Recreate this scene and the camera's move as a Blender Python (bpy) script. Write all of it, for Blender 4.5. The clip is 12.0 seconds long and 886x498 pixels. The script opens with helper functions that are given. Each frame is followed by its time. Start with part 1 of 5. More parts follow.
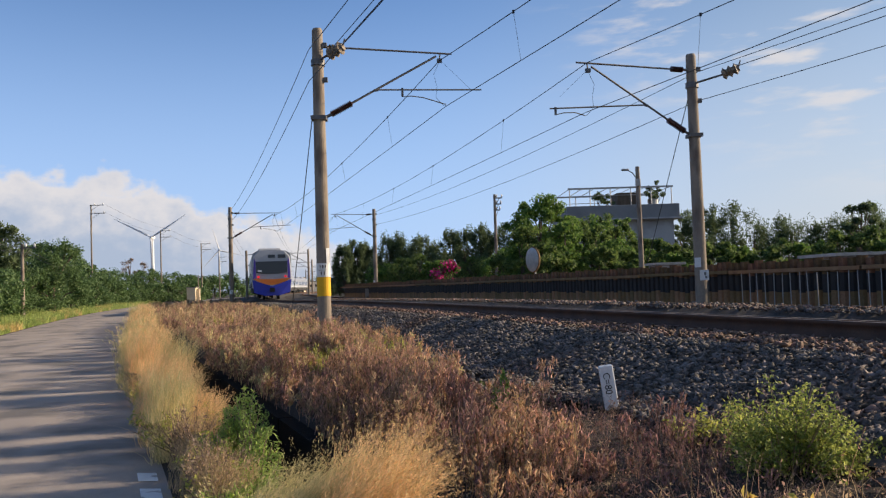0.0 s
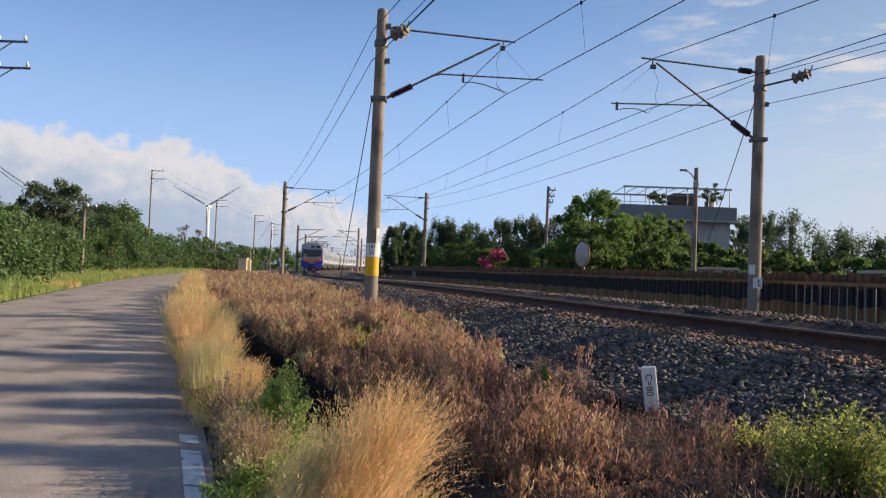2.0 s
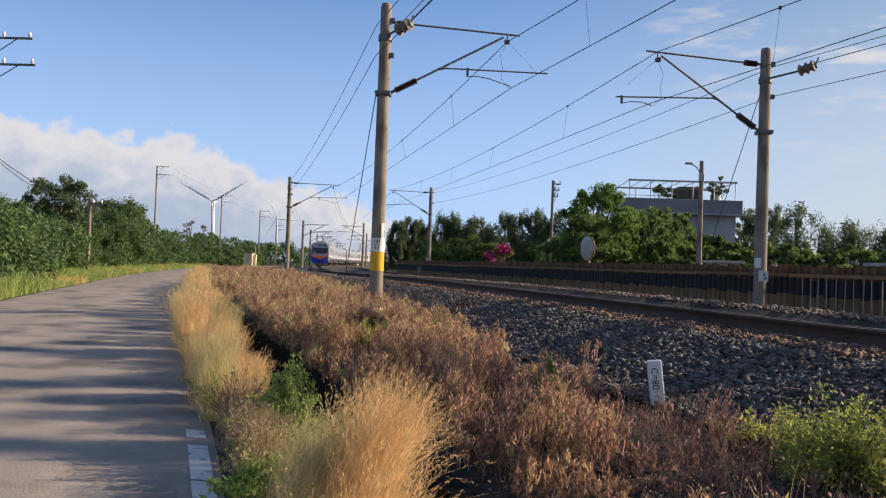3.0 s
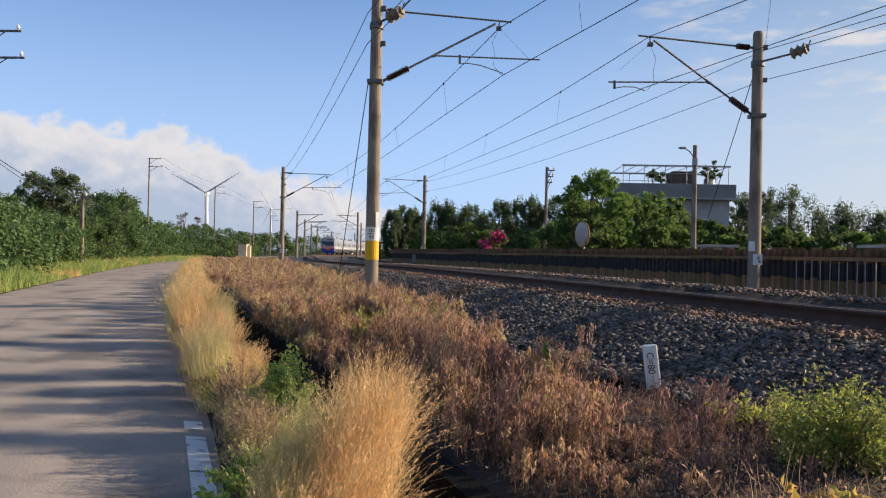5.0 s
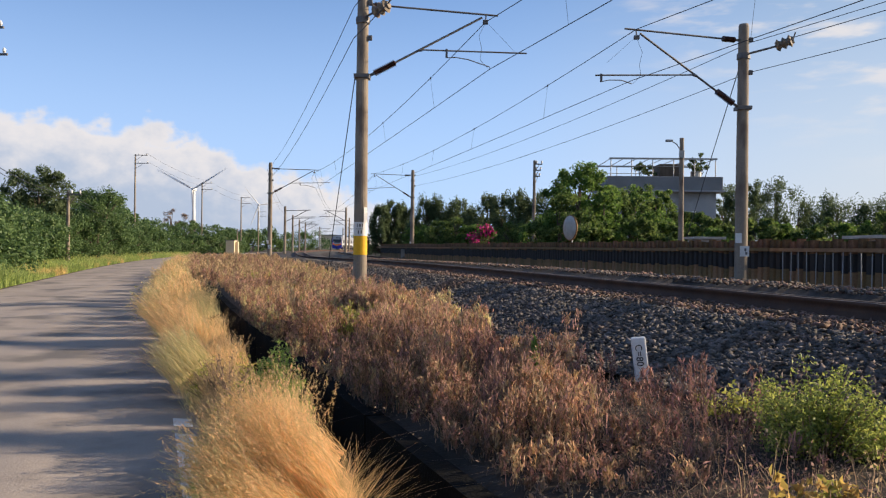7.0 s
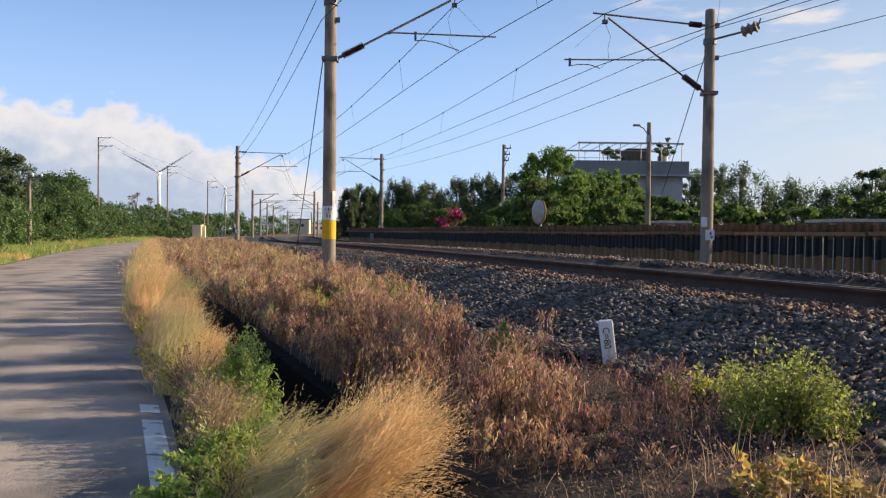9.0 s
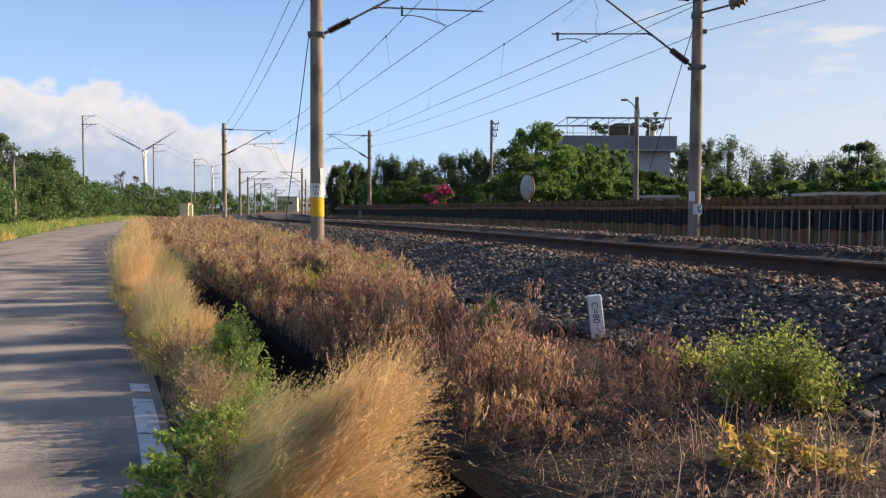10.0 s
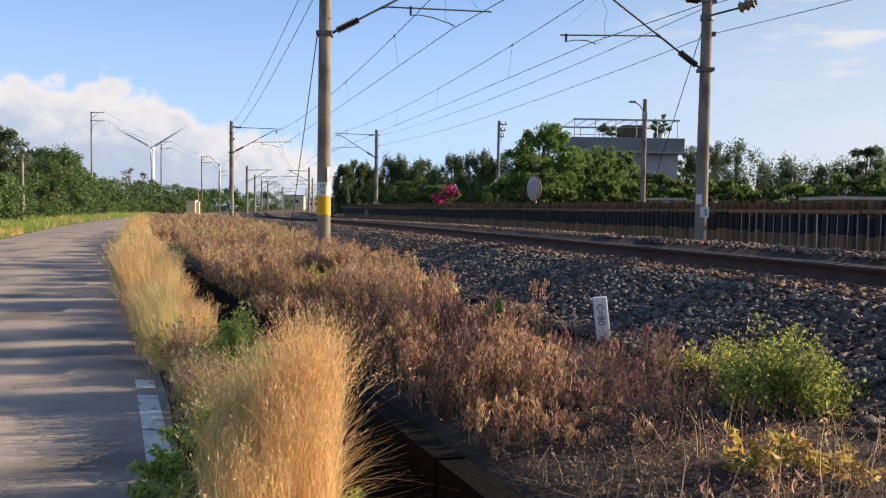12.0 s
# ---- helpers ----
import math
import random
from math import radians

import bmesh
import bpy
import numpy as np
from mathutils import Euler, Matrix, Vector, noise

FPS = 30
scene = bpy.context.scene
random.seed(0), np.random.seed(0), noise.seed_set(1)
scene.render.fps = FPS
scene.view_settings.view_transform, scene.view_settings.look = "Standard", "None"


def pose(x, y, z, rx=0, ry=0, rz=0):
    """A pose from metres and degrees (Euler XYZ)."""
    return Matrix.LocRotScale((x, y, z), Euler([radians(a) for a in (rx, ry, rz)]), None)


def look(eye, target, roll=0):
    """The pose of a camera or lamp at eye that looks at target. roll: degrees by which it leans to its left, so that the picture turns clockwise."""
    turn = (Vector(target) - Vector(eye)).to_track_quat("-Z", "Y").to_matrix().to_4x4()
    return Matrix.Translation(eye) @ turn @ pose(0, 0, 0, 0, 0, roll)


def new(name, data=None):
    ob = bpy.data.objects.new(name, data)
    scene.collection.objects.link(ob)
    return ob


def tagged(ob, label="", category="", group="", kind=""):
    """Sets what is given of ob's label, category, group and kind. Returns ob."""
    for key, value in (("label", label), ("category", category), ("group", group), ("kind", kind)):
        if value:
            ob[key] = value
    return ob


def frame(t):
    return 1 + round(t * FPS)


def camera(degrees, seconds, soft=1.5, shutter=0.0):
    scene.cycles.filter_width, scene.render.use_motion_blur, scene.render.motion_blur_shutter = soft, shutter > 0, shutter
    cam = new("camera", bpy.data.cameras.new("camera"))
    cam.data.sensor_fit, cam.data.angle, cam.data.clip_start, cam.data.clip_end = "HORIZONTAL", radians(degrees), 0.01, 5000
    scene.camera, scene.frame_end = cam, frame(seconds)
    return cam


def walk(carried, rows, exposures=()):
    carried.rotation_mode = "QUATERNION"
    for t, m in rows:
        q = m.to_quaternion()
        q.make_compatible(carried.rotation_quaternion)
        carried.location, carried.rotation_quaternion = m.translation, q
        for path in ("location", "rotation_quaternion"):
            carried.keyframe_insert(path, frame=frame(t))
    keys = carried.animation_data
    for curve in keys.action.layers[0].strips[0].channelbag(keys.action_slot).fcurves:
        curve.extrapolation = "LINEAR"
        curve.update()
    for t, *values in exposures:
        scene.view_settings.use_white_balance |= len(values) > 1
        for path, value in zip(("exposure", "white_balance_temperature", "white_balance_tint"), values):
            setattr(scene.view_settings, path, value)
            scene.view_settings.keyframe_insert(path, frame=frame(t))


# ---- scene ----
EYE = 1.5
cam = camera(58.0, 12.0, soft=1.2, shutter=0.5)
TURNS = [
    (0.0, 92.572, 1.921, -1.062), (0.5, 92.456, 0.398, -0.366), (1.0, 92.268, -0.865, 0.656), (1.5, 91.872, -1.624, 1.84),
    (2.0, 91.611, -2.292, 2.312), (2.5, 91.22, -2.662, 2.428), (3.0, 91.203, -2.045, 2.679), (5.0, 90.356, -1.21, 2.316),
    (5.5, 90.179, -0.927, 2.414), (6.0, 90.034, -0.866, 2.309), (6.5, 89.95, -0.65, 2.0), (7.0, 89.975, -0.693, 1.495),
    (7.2, 90.0, -0.75, 1.29), (9.0, 88.856, -0.634, -0.712), (9.5, 88.012, -0.332, -1.182), (10.0, 87.175, -0.164, -1.528),
    (10.5, 86.619, -0.512, -2.001), (11.0, 86.76, -0.685, -1.821), (11.5, 86.87, -0.828, -1.439), (12.0, 87.177, -0.807, -1.073)]
walk(cam, [(t, pose(0, 0, EYE, rx, ry, rz)) for t, rx, ry, rz in TURNS], exposures=[(0, 0.1, 6500, 12), (6, 0.2, 6550, 12), (12, 0.34, 6650, 12)])

# ---------------------------------------------------------------- light
SUN_AZ, SUN_EL = 13.0, 22.0      # degrees ahead of +x, degrees up
world = bpy.data.worlds.new("sky")
scene.world = world
world.use_nodes = True


def build_sky():
    nt = world.node_tree
    n, l = nt.nodes, nt.links
    n.clear()
    out, bg = n.new("ShaderNodeOutputWorld"), n.new("ShaderNodeBackground")
    sky = n.new("ShaderNodeTexSky")
    sky.sky_type, sky.sun_disc = "NISHITA", False
    sky.sun_elevation, sky.sun_rotation = radians(SUN_EL), radians(90 - SUN_AZ)
    sky.air_density, sky.dust_density, sky.ozone_density = 1.0, 0.2, 3.5
    tc = n.new("ShaderNodeTexCoord")
    sep = n.new("ShaderNodeSeparateXYZ")
    l.new(tc.outputs["Generated"], sep.inputs[0])

    def m(op, a, b=None, c=None):
        q = n.new("ShaderNodeMath")
        q.operation = op
        for i, v in enumerate((a, b, c)):
            if v is None:
                continue
            if isinstance(v, (int, float)):
                q.inputs[i].default_value = v
            else:
                l.new(v, q.inputs[i])
        return q.outputs[0]

    def noise_at(scale, detail, stretch):
        mp = n.new("ShaderNodeMapping")
        mp.inputs["Scale"].default_value = stretch
        l.new(tc.outputs["Generated"], mp.inputs[0])
        tx = n.new("ShaderNodeTexNoise")
        tx.inputs["Scale"].default_value, tx.inputs["Detail"].default_value = scale, detail
        tx.inputs["Roughness"].default_value = 0.55
        l.new(mp.outputs[0], tx.inputs[0])
        return tx.outputs[0]

    def smooth(v, lo, hi):
        q = n.new("ShaderNodeMapRange")
        q.interpolation_type = "SMOOTHSTEP"
        q.inputs[1].default_value, q.inputs[2].default_value = lo, hi
        l.new(v, q.inputs[0])
        return q.outputs[0]

    az = m("ARCTAN2", sep.outputs[0], sep.outputs[1])
    el = sep.outputs[2]
    # a bank of cumulus low over the sea, highest towards the west
    lump = noise_at(9.0, 6.0, (1, 1, 1.4))
    fine = noise_at(34.0, 5.0, (1, 1, 1.3))
    rise = m("MULTIPLY", smooth(m("MULTIPLY", az, -1.0), 0.04, 0.42), 0.088)
    top = m("ADD", m("ADD", rise, 0.052), m("MULTIPLY", m("SUBTRACT", lump, 0.5), 0.10))
    top = m("ADD", top, m("MULTIPLY", m("SUBTRACT", fine, 0.5), 0.05))
    bank = smooth(m("SUBTRACT", top, el), -0.004, 0.014)
    bank = m("MULTIPLY", bank, smooth(m("MULTIPLY", az, -1.0), 0.0, 0.14))
    # thin wisps high up towards the sun
    wisp = noise_at(7.0, 7.0, (1, 1, 4.5))
    high = m("MULTIPLY", smooth(wisp, 0.50, 0.66), smooth(m("ADD", el, m("MULTIPLY", az, 0.35)), 0.22, 0.40))
    high = m("MULTIPLY", m("MULTIPLY", high, 0.8), smooth(az, 0.10, 0.34))
    cover = m("MAXIMUM", m("MULTIPLY", bank, 0.92), high)
    # lit crowns, bluish bases
    shade = smooth(m("ADD", m("SUBTRACT", top, el), m("MULTIPLY", m("SUBTRACT", fine, 0.5), 0.06)), 0.0, 0.085)
    tint = n.new("ShaderNodeMix")
    tint.data_type = "RGBA"
    tint.inputs[6].default_value = (5.7, 5.45, 5.3, 1)
    tint.inputs[7].default_value = (3.05, 3.6, 4.5, 1)
    l.new(shade, tint.inputs[0])
    haze = n.new("ShaderNodeMix")
    haze.data_type = "RGBA"
    haze.inputs[7].default_value = (4.0, 4.85, 6.4, 1)
    l.new(m("MULTIPLY", smooth(m("MULTIPLY", el, -1.0), -0.43, 0.0), 0.82), haze.inputs[0])
    l.new(sky.outputs[0], haze.inputs[6])
    # clear blue away from the sun, greyer and paler towards it
    hue = n.new("ShaderNodeMix")
    hue.data_type = "RGBA"
    hue.inputs[6].default_value, hue.inputs[7].default_value = (0.84, 0.97, 1.13, 1), (1.02, 0.93, 0.85, 1)
    l.new(smooth(az, -0.05, 0.5), hue.inputs[0])
    air = n.new("ShaderNodeMix")
    air.data_type, air.blend_type = "RGBA", "MULTIPLY"
    air.inputs[0].default_value = 1.0
    l.new(haze.outputs[2], air.inputs[6])
    l.new(hue.outputs[2], air.inputs[7])
    mix = n.new("ShaderNodeMix")
    mix.data_type = "RGBA"
    l.new(cover, mix.inputs[0])
    l.new(air.outputs[2], mix.inputs[6])
    l.new(tint.outputs[2], mix.inputs[7])
    l.new(mix.outputs[2], bg.inputs[0])
    bg.inputs[1].default_value = 0.128
    l.new(bg.outputs[0], out.inputs[0])


build_sky()
sun_data = bpy.data.lights.new("sun", "SUN")
sun_data.energy, sun_data.angle, sun_data.color = 7.0, radians(0.55), (1.0, 0.82, 0.60)
sun = new("sun", sun_data)
a, e = radians(SUN_AZ), radians(SUN_EL)
SUN_WAY = Vector((math.cos(a) * math.cos(e), math.sin(a) * math.cos(e), math.sin(e)))
sun.matrix_basis = look(SUN_WAY * 200, (0, 0, 0))


# ---------------------------------------------------------------- materials
def mat(name, dark, light, rough=0.8, metal=0.0, scale=3.0, fine=40.0, bump=0.3, spec=0.3, leaf=0.0, island=0.0, obj=0.0,
        stain=None, stain_scale=1.2, stain_at=(0.5, 0.65), stretch=(1, 1, 1)):
    """Two scales of noise between two colours; optional stains, hue by island or object, see-through leaves."""
    mt = bpy.data.materials.new(name)
    mt.use_nodes = True
    nt = mt.node_tree
    n, l = nt.nodes, nt.links
    bsdf, out = n["Principled BSDF"], n["Material Output"]
    tc = n.new("ShaderNodeTexCoord")
    mp = n.new("ShaderNodeMapping")
    mp.inputs["Scale"].default_value = stretch
    l.new(tc.outputs["Object"], mp.inputs[0])

    def tex(sc, det):
        t = n.new("ShaderNodeTexNoise")
        t.inputs["Scale"].default_value, t.inputs["Detail"].default_value = sc, det
        l.new(mp.outputs[0], t.inputs[0])
        return t.outputs[0]

    def mixc(f, a, b):
        q = n.new("ShaderNodeMix")
        q.data_type = "RGBA"
        for i, v in ((0, f), (6, a), (7, b)):
            if isinstance(v, (tuple, list)):
                q.inputs[i].default_value = (*v[:3], 1)
            elif isinstance(v, (int, float)):
                q.inputs[i].default_value = v
            else:
                l.new(v, q.inputs[i])
        return q.outputs[2]

    def rng(v, lo, hi, to0=0.0, to1=1.0):
        q = n.new("ShaderNodeMapRange")
        for i, x in enumerate((lo, hi, to0, to1)):
            q.inputs[i + 1].default_value = x
        l.new(v, q.inputs[0])
        return q.outputs[0]

    big, small = tex(scale, 4), tex(fine, 6)
    f = n.new("ShaderNodeMath")
    f.operation = "ADD"
    l.new(rng(big, 0.3, 0.7, 0, 0.55), f.inputs[0])
    l.new(rng(small, 0.3, 0.7, 0, 0.45), f.inputs[1])
    col = mixc(f.outputs[0], dark, light)
    if stain:
        col = mixc(rng(tex(stain_scale, 5), *stain_at), col, stain)
    if island or obj:
        src = n.new("ShaderNodeNewGeometry").outputs["Random Per Island"] if island else n.new("ShaderNodeObjectInfo").outputs["Random"]
        amt = island or obj
        hs = n.new("ShaderNodeHueSaturation")
        l.new(rng(src, 0, 1, 1 - amt, 1 + amt), hs.inputs["Value"])
        l.new(rng(src, 0, 1, 0.5 + 0.05 * amt, 0.5 - 0.05 * amt), hs.inputs["Hue"])
        l.new(col, hs.inputs["Color"])
        col = hs.outputs[0]
    l.new(col, bsdf.inputs["Base Color"])
    bsdf.inputs["Metallic"].default_value = metal
    bsdf.inputs["Specular IOR Level"].default_value = spec
    l.new(rng(small, 0.2, 0.8, max(rough - 0.1, 0.02), min(rough + 0.1, 1.0)), bsdf.inputs["Roughness"])
    if bump:
        b = n.new("ShaderNodeBump")
        b.inputs["Strength"].default_value, b.inputs["Distance"].default_value = bump, 0.02
        l.new(small, b.inputs["Height"])
        l.new(b.outputs[0], bsdf.inputs["Normal"])
    if leaf:
        tr = n.new("ShaderNodeBsdfTranslucent")
        l.new(col, tr.inputs[0])
        ms = n.new("ShaderNodeMixShader")
        ms.inputs[0].default_value = leaf
        l.new(bsdf.outputs[0], ms.inputs[1])
        l.new(tr.outputs[0], ms.inputs[2])
        l.new(ms.outputs[0], out.inputs[0])
    return mt


def plain(name, colour, rough=0.5, metal=0.0, emit=0.0):
    mt = bpy.data.materials.new(name)
    mt.use_nodes = True
    b = mt.node_tree.nodes["Principled BSDF"]
    b.inputs["Base Color"].default_value = (*colour, 1)
    b.inputs["Roughness"].default_value, b.inputs["Metallic"].default_value = rough, metal
    if emit:
        b.inputs["Emission Color"].default_value = (*colour, 1)
        b.inputs["Emission Strength"].default_value = emit
    return mt


M = dict(
    earth=mat("earth", (0.026, 0.021, 0.017), (0.072, 0.056, 0.042), 0.95, scale=1.7, fine=22, bump=0.8, stain=(0.035, 0.03, 0.022), stain_scale=2.0),
    road=mat("road_surface", (0.25, 0.215, 0.185), (0.40, 0.345, 0.295), 0.85, scale=0.5, fine=60, bump=0.25, stain=(0.16, 0.145, 0.13), stain_scale=0.8),
    line=mat("worn_white_paint", (0.62, 0.62, 0.60), (0.82, 0.82, 0.80), 0.6, scale=8, fine=60, bump=0.2, stain=(0.35, 0.33, 0.30), stain_scale=9, stain_at=(0.58, 0.66)),
    concrete=mat("concrete", (0.22, 0.20, 0.17), (0.36, 0.33, 0.29), 0.9, scale=2, fine=50, bump=0.3, stain=(0.13, 0.11, 0.09), stain_scale=1.5),
    pole=mat("weathered_concrete_pole", (0.20, 0.165, 0.13), (0.34, 0.285, 0.22), 0.85, scale=1.2, fine=45, bump=0.25, stain=(0.13, 0.10, 0.08), stain_scale=2.0, stretch=(1, 1, 0.35)),
    # concrete coloured near-black: the shade inside the ditch is painted in
    ditch_shade=mat("shade_black_concrete", (0.005, 0.005, 0.005), (0.016, 0.016, 0.015), 0.9, spec=0.05, scale=2, fine=40, bump=0.4),
    ballast=mat("ballast_stone", (0.066, 0.06, 0.054), (0.20, 0.18, 0.163), 0.9, scale=6, fine=70, bump=0.4, island=0.5, stain=(0.13, 0.088, 0.066), stain_scale=0.6, stain_at=(0.55, 0.75)),
    rust_stone=mat("rusty_ballast", (0.10, 0.064, 0.047), (0.25, 0.17, 0.13), 0.9, scale=6, fine=70, bump=0.4, island=0.4),
    bed=mat("ballast_bed", (0.036, 0.033, 0.03), (0.115, 0.104, 0.095), 0.95, scale=9, fine=34, bump=1.0),
    rail=mat("rusty_rail", (0.045, 0.026, 0.02), (0.12, 0.065, 0.042), 0.75, 0.2, scale=3, fine=50, bump=0.3),
    railtop=mat("worn_rail_head", (0.11, 0.085, 0.07), (0.20, 0.165, 0.14), 0.6, 0.4, scale=3, fine=50, bump=0.05),
    sleeper=mat("concrete_sleeper", (0.16, 0.14, 0.12), (0.30, 0.27, 0.24), 0.9, scale=3, fine=50, bump=0.3, obj=0.15),
    pile=mat("rusty_sheet_pile", (0.095, 0.05, 0.026), (0.27, 0.15, 0.07), 0.85, 0.1, scale=1.5, fine=25, bump=0.4, obj=0.35, stain=(0.07, 0.035, 0.02), stain_scale=2.5),
    beam=mat("ochre_waler", (0.15, 0.085, 0.04), (0.34, 0.21, 0.10), 0.85, 0.1, scale=2, fine=30, bump=0.3, obj=0.3),
    tar=mat("black_bitumen_sheet", (0.016, 0.015, 0.016), (0.05, 0.042, 0.036), 0.8, scale=2, fine=30, bump=0.3),
    galv=mat("galvanised_steel", (0.25, 0.25, 0.25), (0.45, 0.45, 0.44), 0.5, 0.7, scale=4, fine=40, bump=0.1),
    steel=mat("weathered_steel", (0.10, 0.095, 0.095), (0.22, 0.21, 0.20), 0.6, 0.5, scale=4, fine=40, bump=0.1),
    wire=plain("wire", (0.035, 0.035, 0.04), 0.55, 0.6),
    ceramic=mat("brown_porcelain", (0.05, 0.022, 0.014), (0.11, 0.045, 0.03), 0.25, scale=5, fine=40, bump=0.05, spec=0.6),
    bundle=mat("grey_brown_insulator", (0.16, 0.12, 0.085), (0.30, 0.24, 0.17), 0.55, scale=8, fine=50, bump=0.3),
    yellow=mat("yellow_band", (0.62, 0.33, 0.01), (0.80, 0.47, 0.02), 0.6, scale=4, fine=40, bump=0.1),
    white=mat("white_enamel", (0.62, 0.62, 0.60), (0.80, 0.80, 0.78), 0.5, scale=5, fine=40, bump=0.05),
    black=plain("black_paint", (0.015, 0.015, 0.017), 0.6),
    gold=mat("golden_dry_grass", (0.62, 0.405, 0.18), (0.95, 0.735, 0.41), 0.75, scale=2.5, fine=20, bump=0, leaf=0.55, island=0.35),
    straw=mat("pale_straw", (0.42, 0.30, 0.16), (0.66, 0.50, 0.30), 0.8, scale=1.0, fine=20, bump=0, leaf=0.35, island=0.35),
    hay=mat("olive_straw", (0.44, 0.40, 0.17), (0.84, 0.72, 0.40), 0.8, scale=1.0, fine=20, bump=0, leaf=0.5, island=0.4),
    rustweed=mat("russet_dead_weed", (0.19, 0.11, 0.075), (0.65, 0.43, 0.30), 0.85, scale=1.3, fine=15, bump=0, leaf=0.4, island=0.55),
    mauve=mat("dark_mauve_dead_weed", (0.14, 0.088, 0.07), (0.42, 0.25, 0.205), 0.85, scale=1.3, fine=15, bump=0, leaf=0.25, island=0.5),
    amber_weed=mat("orange_brown_dead_weed", (0.31, 0.185, 0.10), (0.72, 0.49, 0.275), 0.85, scale=1.3, fine=15, bump=0, leaf=0.38, island=0.5),
    greyweed=mat("grey_dead_weed", (0.16, 0.11, 0.085), (0.38, 0.29, 0.21), 0.9, scale=1.5, fine=15, bump=0, leaf=0.2, island=0.4),
    green=mat("fresh_green_leaf", (0.20, 0.31, 0.06), (0.42, 0.54, 0.15), 0.6, scale=3, fine=20, bump=0, leaf=0.55, island=0.35),
    bushleaf=mat("bush_leaf", (0.16, 0.215, 0.045), (0.42, 0.46, 0.125), 0.55, scale=3, fine=20, bump=0, leaf=0.5, island=0.5),
    olive=mat("yellow_green_leaf", (0.28, 0.31, 0.06), (0.60, 0.58, 0.15), 0.6, scale=3, fine=20, bump=0, leaf=0.45, island=0.45),
    amber=mat("amber_leaf", (0.42, 0.24, 0.09), (0.66, 0.54, 0.14), 0.6, scale=5, fine=25, bump=0, leaf=0.45, island=0.35),
    verge=mat("verge_grass", (0.20, 0.30, 0.07), (0.46, 0.53, 0.18), 0.7, scale=0.3, fine=8, bump=0, leaf=0.55, island=0.35, stain=(0.68, 0.54, 0.21), stain_scale=0.22, stain_at=(0.56, 0.64)),
    hedge=mat("hedgerow_foliage", (0.05, 0.10, 0.038), (0.16, 0.25, 0.085), 0.5, scale=0.4, fine=6, bump=0, leaf=0.4, island=0.45),
    casuarina=mat("casuarina_foliage", (0.07, 0.105, 0.052), (0.17, 0.225, 0.105), 0.75, scale=0.5, fine=6, bump=0, leaf=0.45, island=0.4),
    broad=mat("bright_broadleaf", (0.07, 0.14, 0.028), (0.19, 0.30, 0.07), 0.6, scale=0.5, fine=6, bump=0, leaf=0.5, island=0.4),
    shrub=mat("shrub_foliage", (0.06, 0.11, 0.03), (0.18, 0.25, 0.07), 0.65, scale=0.4, fine=6, bump=0, leaf=0.5, island=0.5),
    petal=mat("magenta_bracts", (0.45, 0.02, 0.14), (0.70, 0.06, 0.26), 0.6, scale=2, fine=12, bump=0, leaf=0.4, island=0.3),
    bark=mat("bark", (0.07, 0.055, 0.04), (0.16, 0.125, 0.095), 0.9, scale=3, fine=30, bump=0.6, stretch=(1, 1, 0.3)),
    plaster=mat("grey_plaster", (0.30, 0.32, 0.34), (0.40, 0.41, 0.42), 0.9, scale=0.5, fine=20, bump=0.15, stain=(0.25, 0.25, 0.25), stain_scale=0.4),
    roofgrey=mat("dark_roof_coat", (0.16, 0.17, 0.18), (0.25, 0.26, 0.27), 0.9, scale=0.6, fine=20, bump=0.15),
    cream=mat("cream_wall", (0.62, 0.50, 0.33), (0.78, 0.66, 0.46), 0.85, scale=0.6, fine=20, bump=0.1),
    glass=plain("dark_glazing", (0.03, 0.035, 0.04), 0.12),
    turbine=mat("turbine_white", (0.66, 0.67, 0.68), (0.78, 0.79, 0.80), 0.45, scale=0.05, fine=1, bump=0),
    silver=mat("train_stainless", (0.30, 0.31, 0.33), (0.42, 0.43, 0.45), 0.42, 0.6, scale=0.6, fine=12, bump=0.03),
    facegrey=mat("train_face_grey", (0.36, 0.37, 0.39), (0.44, 0.45, 0.47), 0.45, 0.1, scale=0.8, fine=12, bump=0.02),
    blue=mat("train_blue", (0.025, 0.035, 0.30), (0.035, 0.05, 0.40), 0.4, scale=1, fine=10, bump=0.02),
    orange=mat("train_orange", (0.85, 0.20, 0.03), (0.95, 0.27, 0.05), 0.4, scale=1, fine=10, bump=0.02),
    purple=mat("train_purple", (0.10, 0.06, 0.34), (0.14, 0.09, 0.42), 0.4, scale=1, fine=10, bump=0.02),
    under=mat("underframe", (0.02, 0.02, 0.022), (0.06, 0.055, 0.05), 0.8, scale=3, fine=20, bump=0.2),
    tail=plain("tail_light_red", (0.9, 0.02, 0.03), 0.3, emit=0.7),
)


